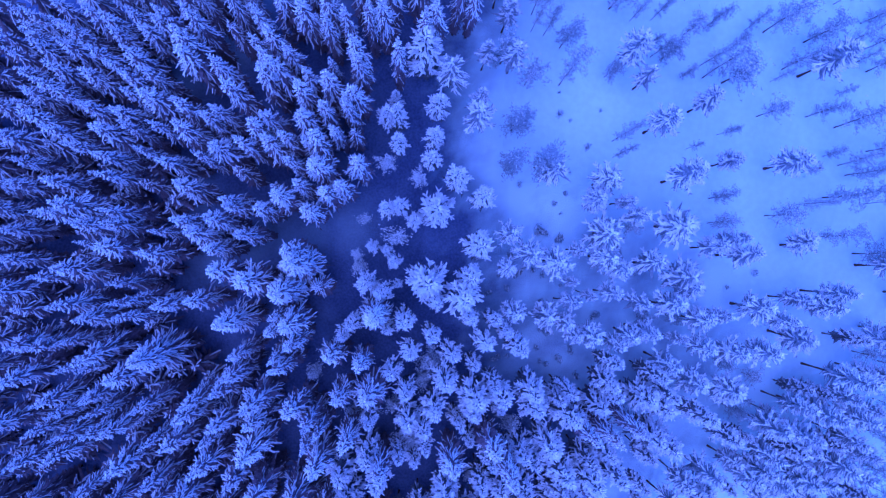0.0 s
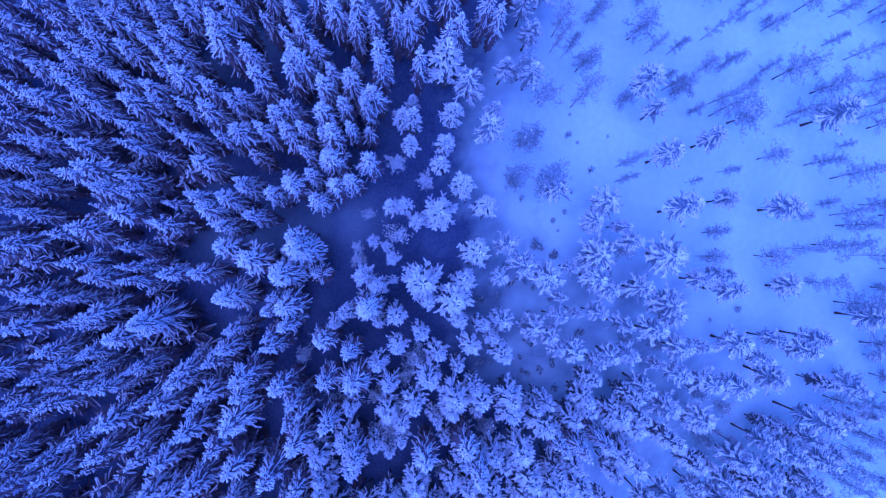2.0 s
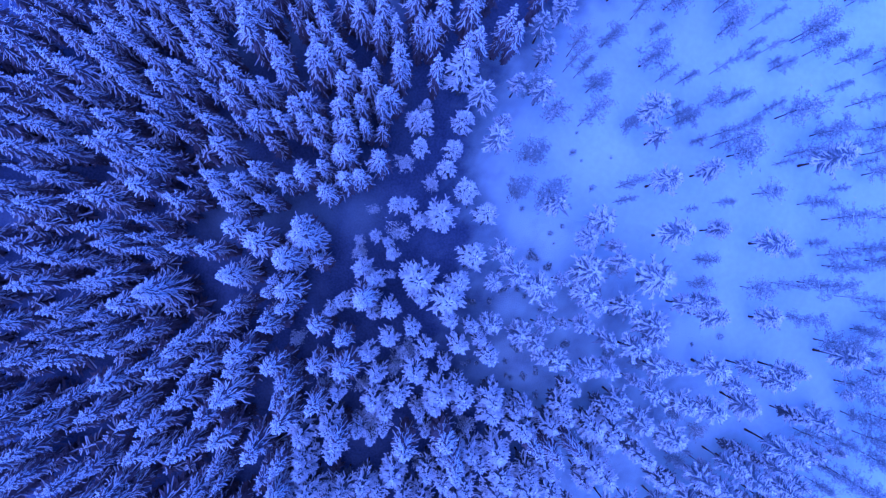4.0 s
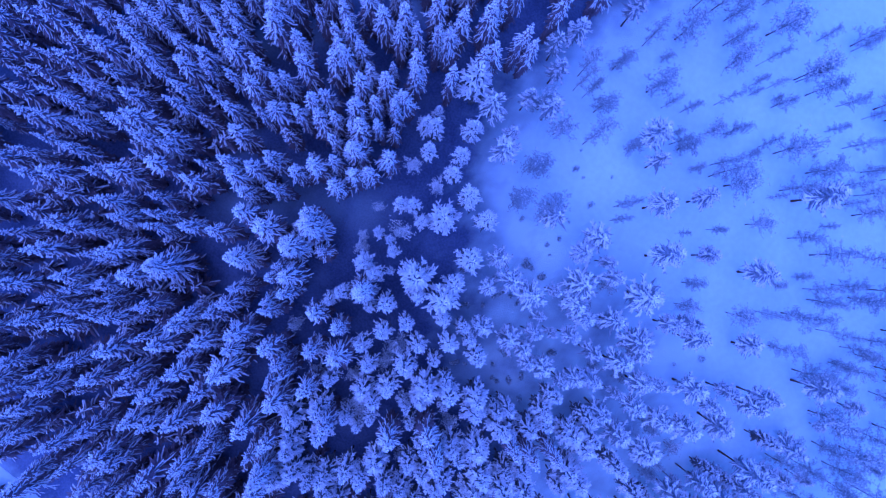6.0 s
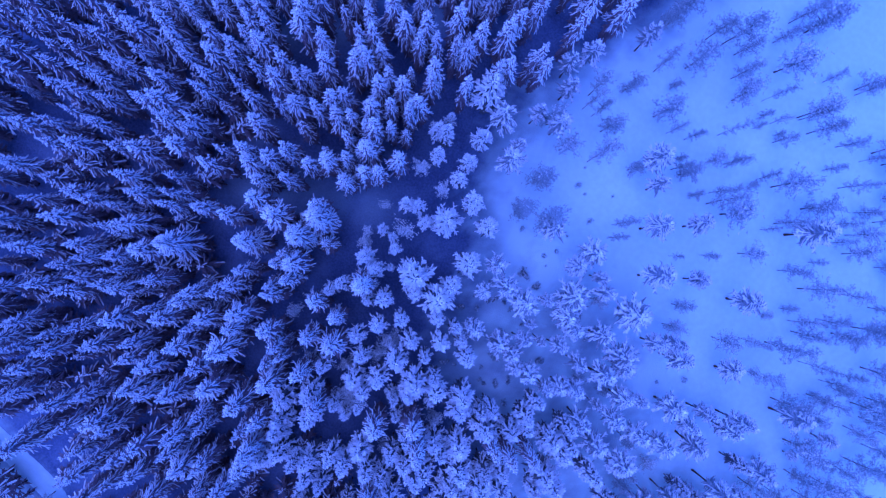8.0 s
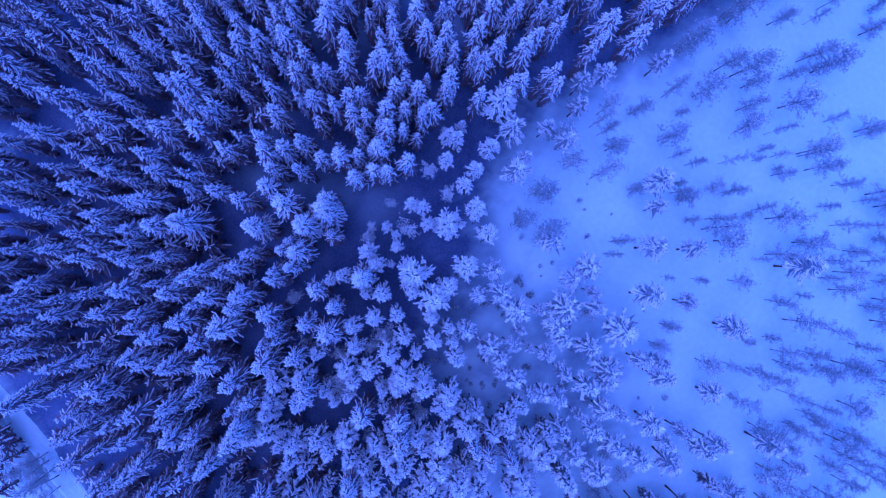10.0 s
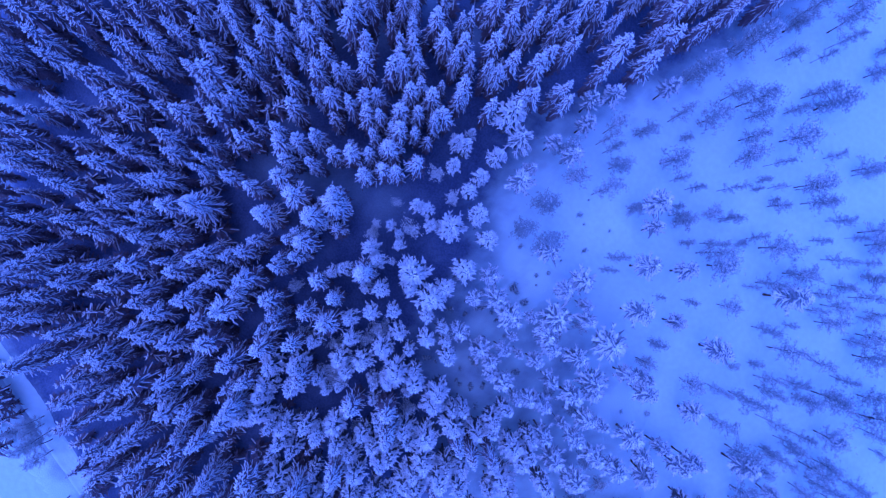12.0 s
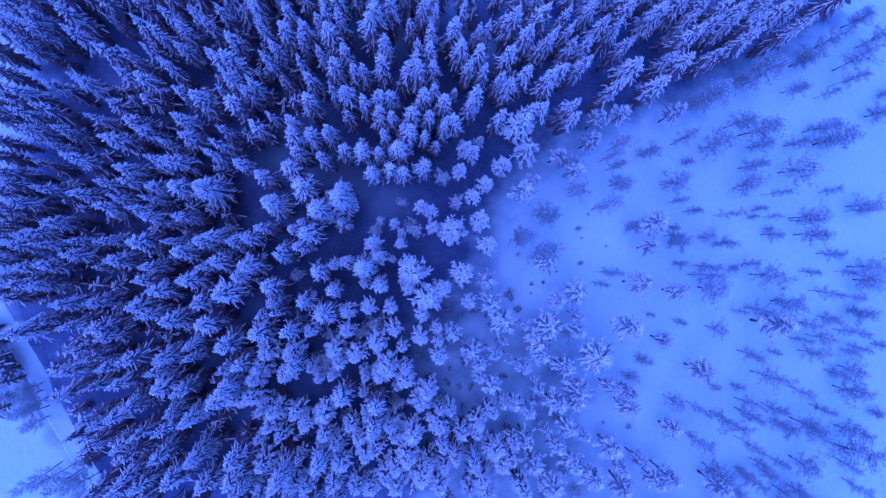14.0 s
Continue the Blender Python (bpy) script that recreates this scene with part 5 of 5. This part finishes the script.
UNDER += [
    (-36.0, -36.4, 6.1, 1.76), (-35.6, -48.1, 8.4, 1.69), (-34.5, -48.6, 8.1, 1.66), (-34.0, -37.6, 7.7, 1.41), (-33.6, -35.2, 7.3, 1.39), (-33.5, -48.7, 8.9, 1.46),
    (-30.7, -35.6, 7.1, 1.63), (-29.1, -35.9, 4.8, 1.47), (-28.9, -45.0, 4.0, 1.75), (-28.4, -39.1, 7.4, 1.39), (-28.3, -41.0, 8.7, 1.57), (-27.3, -37.6, 7.2, 1.72),
    (-27.1, -35.4, 6.9, 1.70), (-26.7, -42.9, 8.0, 1.58), (-26.5, -39.0, 8.2, 1.45), (-25.8, -46.6, 6.7, 1.68), (-25.2, -40.8, 6.2, 1.37), (-24.9, -44.6, 9.2, 1.61),
    (-23.6, -41.3, 5.5, 1.68), (-23.5, -42.7, 8.9, 1.59), (-23.1, -47.5, 4.8, 1.42), (-23.1, -37.2, 5.5, 1.41), (-23.0, -46.9, 7.5, 1.30), (-21.4, -37.3, 6.4, 1.65),
]
UNDER += [
    (-20.8, -41.2, 7.1, 1.27), (-20.1, -45.1, 4.3, 1.46), (-19.9, -39.1, 5.7, 1.56), (-19.6, -48.5, 8.7, 1.28), (-19.5, -46.6, 7.6, 1.21), (-18.0, -39.6, 5.9, 1.47),
    (-17.8, -42.5, 5.2, 1.72), (-16.3, -46.4, 8.1, 1.44), (-16.0, -39.7, 7.0, 1.69), (-16.0, -35.6, 9.6, 1.67), (-15.7, -37.4, 7.3, 1.24), (-15.6, -48.4, 5.3, 1.31),
    (-14.7, -44.5, 5.5, 1.24), (-14.7, -35.6, 4.5, 1.53), (-14.5, -37.9, 5.3, 1.29), (-13.9, -42.8, 7.4, 1.50), (-13.2, -37.9, 7.8, 1.46), (-13.0, -35.9, 7.4, 1.22),
    (-12.1, -45.0, 4.3, 1.20), (-11.0, -44.2, 6.6, 1.29), (-10.8, -41.2, 6.0, 1.29), (-8.8, -44.7, 8.5, 1.43), (-8.7, -48.0, 8.3, 1.79), (-7.8, -39.1, 5.3, 1.25),
]
UNDER += [
    (-7.5, -35.7, 7.8, 1.25), (-7.2, -37.7, 6.1, 1.64), (-7.1, -44.2, 5.6, 1.34), (-7.0, -41.2, 7.7, 1.24), (-6.7, -42.9, 8.6, 1.31), (-5.7, -41.3, 4.8, 1.50),
    (-5.5, -38.1, 7.0, 1.25), (-3.8, -36.2, 4.6, 1.56), (-3.4, -42.8, 4.6, 1.77), (-2.4, -40.6, 5.3, 1.34), (-2.2, -43.0, 4.6, 1.36), (-1.6, -38.1, 7.5, 1.42),
    (-0.2, -38.9, 7.4, 1.75), (1.2, -38.0, 9.0, 1.72), (1.4, -35.8, 8.0, 1.27), (1.9, -39.8, 4.6, 1.51), (4.0, -37.8, 9.4, 1.31), (-45.1, -21.6, 4.7, 1.35),
    (-44.0, -23.9, 4.8, 1.39), (-42.7, -34.1, 5.1, 1.37), (-42.4, -28.6, 9.2, 1.46), (-41.6, -24.8, 4.4, 1.29), (-41.2, -30.1, 4.4, 1.25), (-41.2, -32.8, 7.2, 1.31),
]
UNDER += [
    (-41.1, -23.7, 7.5, 1.44), (-39.5, -31.8, 6.4, 1.44), (-39.3, -25.5, 8.8, 1.63), (-39.2, -21.2, 5.7, 1.30), (-37.8, -28.4, 5.4, 1.39), (-37.7, -21.1, 9.1, 1.53),
    (-37.6, -25.3, 9.0, 1.26), (-37.5, -32.0, 5.0, 1.57), (-37.4, -34.1, 6.8, 1.55), (-37.3, -22.9, 7.1, 1.35), (-35.3, -27.5, 8.1, 1.36), (-35.3, -25.1, 4.6, 1.21),
    (-34.3, -28.9, 4.5, 1.40), (-34.0, -23.2, 8.4, 1.64), (-32.6, -33.7, 9.3, 1.41), (-32.5, -29.1, 5.9, 1.61), (-31.9, -25.2, 7.5, 1.77), (-30.5, -32.0, 7.9, 1.74),
    (-30.1, -27.1, 7.1, 1.68), (-29.9, -34.2, 6.4, 1.64), (-29.8, -29.2, 4.6, 1.56), (-28.8, -21.5, 8.9, 1.60), (-28.7, -30.7, 6.6, 1.66), (-28.6, -23.4, 9.1, 1.53),
]
UNDER += [
    (-27.5, -24.1, 7.3, 1.66), (-27.1, -28.7, 4.9, 1.58), (-26.8, -32.9, 6.3, 1.70), (-26.3, -34.4, 4.3, 1.53), (-25.7, -25.4, 5.2, 1.50), (-25.0, -26.6, 4.6, 1.31),
    (-24.9, -23.3, 8.1, 1.29), (-24.9, -30.6, 8.5, 1.75), (-24.9, -21.5, 4.5, 1.71), (-23.3, -31.8, 8.6, 1.59), (-23.1, -27.5, 8.3, 1.49), (-21.6, -21.4, 6.4, 1.57),
    (-21.3, -32.7, 7.0, 1.54), (-21.3, -23.9, 4.7, 1.74), (-21.2, -30.0, 9.1, 1.67), (-19.7, -28.9, 4.4, 1.69), (-19.6, -32.1, 5.9, 1.78), (-19.3, -25.0, 8.7, 1.53),
    (-17.6, -33.9, 8.2, 1.45), (-17.5, -28.9, 8.2, 1.51), (-16.4, -25.1, 7.3, 1.26), (-16.0, -34.0, 4.5, 1.28), (-15.9, -28.6, 8.4, 1.77), (-14.4, -30.9, 5.3, 1.22),
]
UNDER += [
    (-12.6, -25.6, 8.8, 1.40), (-11.1, -32.1, 9.0, 1.39), (-11.1, -30.3, 5.9, 1.24), (-10.9, -27.6, 6.5, 1.63), (-9.1, -31.1, 9.6, 1.46), (-8.9, -27.5, 8.1, 1.35),
    (-7.2, -34.1, 7.3, 1.21), (-4.1, -33.8, 4.5, 1.39), (-3.9, -31.9, 7.2, 1.73), (-3.7, -29.3, 8.5, 1.40), (-2.0, -32.4, 6.2, 1.64), (1.4, -34.0, 9.4, 1.30),
    (1.6, -28.7, 9.1, 1.42), (1.6, -32.1, 7.2, 1.72), (2.0, -30.6, 8.2, 1.48), (5.3, -32.9, 6.9, 1.39), (7.2, -30.4, 7.3, 1.42), (7.2, -32.4, 9.0, 1.39),
    (7.3, -26.8, 7.8, 1.25), (8.5, -34.0, 8.1, 1.50), (8.9, -32.9, 5.3, 1.77), (10.5, -29.0, 7.9, 1.28), (10.7, -27.1, 6.9, 1.37), (10.9, -25.4, 7.7, 1.37),
]
UNDER += [
    (14.3, -31.0, 5.2, 1.79), (16.4, -27.1, 4.4, 1.60), (16.4, -28.4, 4.2, 1.74), (18.2, -28.6, 4.6, 1.35), (18.2, -22.9, 7.2, 1.47), (18.3, -21.7, 5.9, 1.63),
    (19.9, -21.3, 4.2, 1.55), (-54.1, -10.4, 9.0, 1.60), (-53.1, -7.9, 4.1, 1.78), (-51.9, -12.3, 5.5, 1.44), (-48.9, -14.4, 6.7, 1.61), (-44.6, -10.6, 4.3, 1.57),
    (-44.4, -18.4, 6.3, 1.53), (-43.5, -12.8, 5.2, 1.65), (-43.3, -7.3, 6.1, 1.23), (-43.0, -9.0, 8.9, 1.53), (-43.0, -16.0, 6.5, 1.79), (-42.1, -12.0, 9.3, 1.69),
    (-41.5, -16.4, 5.1, 1.42), (-40.9, -14.0, 8.5, 1.37), (-40.9, -10.5, 8.9, 1.34), (-40.7, -18.5, 4.6, 1.56), (-39.6, -16.2, 5.8, 1.45), (-39.3, -8.6, 4.8, 1.46),
]
UNDER += [
    (-39.2, -13.2, 7.6, 1.68), (-38.1, -8.0, 7.5, 1.58), (-37.7, -14.6, 7.3, 1.36), (-37.2, -10.8, 5.2, 1.56), (-36.5, -12.7, 10.0, 1.59), (-35.6, -19.7, 8.2, 1.25),
    (-35.5, -9.4, 6.5, 1.48), (-34.1, -10.6, 5.8, 1.65), (-34.1, -7.9, 6.7, 1.31), (-33.9, -16.1, 7.1, 1.47), (-33.5, -13.3, 6.9, 1.68), (-32.8, -19.5, 5.5, 1.28),
    (-32.6, -11.0, 6.1, 1.51), (-30.4, -16.1, 5.5, 1.60), (-30.0, -20.3, 8.8, 1.75), (-28.8, -14.1, 5.0, 1.31), (-27.4, -18.2, 5.7, 1.80), (-27.0, -10.8, 9.4, 1.49),
    (-26.8, -16.6, 9.4, 1.79), (-26.8, -19.3, 9.3, 1.69), (-26.6, -14.7, 4.7, 1.56), (-25.7, -17.8, 7.6, 1.56), (-24.8, -19.4, 9.8, 1.26), (-24.7, -12.7, 5.7, 1.61),
]
UNDER += [
    (-24.6, -15.2, 9.7, 1.41), (-23.2, -14.8, 7.2, 1.76), (-21.9, -16.1, 6.9, 1.31), (-19.8, -19.4, 6.3, 1.76), (18.1, -20.3, 7.1, 1.30), (18.4, -17.6, 8.5, 1.30),
    (-54.1, -3.3, 4.3, 1.28), (-52.4, -6.1, 5.7, 1.41), (-50.8, -2.0, 5.5, 1.78), (-45.0, 1.5, 4.8, 1.56), (-44.9, -1.6, 7.6, 1.65), (-44.8, -3.5, 4.8, 1.55),
    (-44.7, 3.7, 4.4, 1.74), (-43.4, -6.1, 5.7, 1.69), (-43.4, 0.1, 6.0, 1.28), (-42.7, -4.0, 8.7, 1.67), (-41.6, 3.1, 8.3, 1.70), (-41.4, -0.4, 6.2, 1.37),
    (-41.1, -3.8, 9.2, 1.58), (-39.8, 3.8, 8.0, 1.29), (-39.4, -1.7, 9.2, 1.25), (-38.0, -5.2, 5.7, 1.69), (-38.0, 1.2, 5.5, 1.27), (-36.4, -5.1, 5.7, 1.74),
]
UNDER += [
    (-36.2, 5.0, 5.5, 1.49), (-36.1, 6.5, 8.7, 1.61), (-34.6, -3.8, 8.6, 1.48), (-34.6, -6.0, 8.9, 1.35), (-34.2, -1.6, 8.4, 1.31), (-32.8, -5.7, 6.8, 1.24),
    (-32.7, 3.7, 4.3, 1.52), (-32.7, 0.1, 5.7, 1.56), (-32.6, 5.0, 7.8, 1.26), (-32.2, 6.4, 6.3, 1.66), (-32.1, 1.9, 4.3, 1.34), (-31.2, 5.3, 4.2, 1.69),
    (-30.9, -2.1, 5.7, 1.61), (-30.2, 3.0, 8.5, 1.35), (-30.2, -0.1, 5.1, 1.26), (-29.4, -3.8, 4.5, 1.21), (-28.8, 5.6, 6.9, 1.32), (-28.7, 1.2, 4.4, 1.42),
    (-28.1, -6.9, 10.2, 1.30), (-27.6, 3.3, 6.6, 1.40), (-27.6, -3.7, 5.7, 1.67), (-27.6, 5.1, 8.0, 1.53), (-27.2, -5.2, 9.5, 1.39), (-26.6, 1.0, 5.3, 1.74),
]
UNDER += [
    (-26.3, -5.2, 9.2, 1.47), (-25.6, 3.2, 5.6, 1.65), (-25.1, 2.0, 8.9, 1.63), (-23.3, 5.4, 8.2, 1.26), (-34.7, 10.6, 4.9, 1.79), (-34.5, 7.4, 7.1, 1.33),
    (-30.3, 8.9, 7.2, 1.40), (-29.5, 10.4, 4.7, 1.76), (-17.8, 20.0, 3.8, 1.69), (-14.7, 19.1, 7.9, 1.22), (-15.3, 27.2, 4.1, 1.35), (-14.3, 25.6, 7.3, 1.59),
    (-11.0, 26.8, 7.6, 1.67),
]
stand("spruce_stand", FAR, 1, 0.8, "dense outer belt of snow-laden spruces around the forest")
stand("spruce_understorey", UNDER, 2, 0.6, "low shaded spruce growth filling gaps between the tall trees")
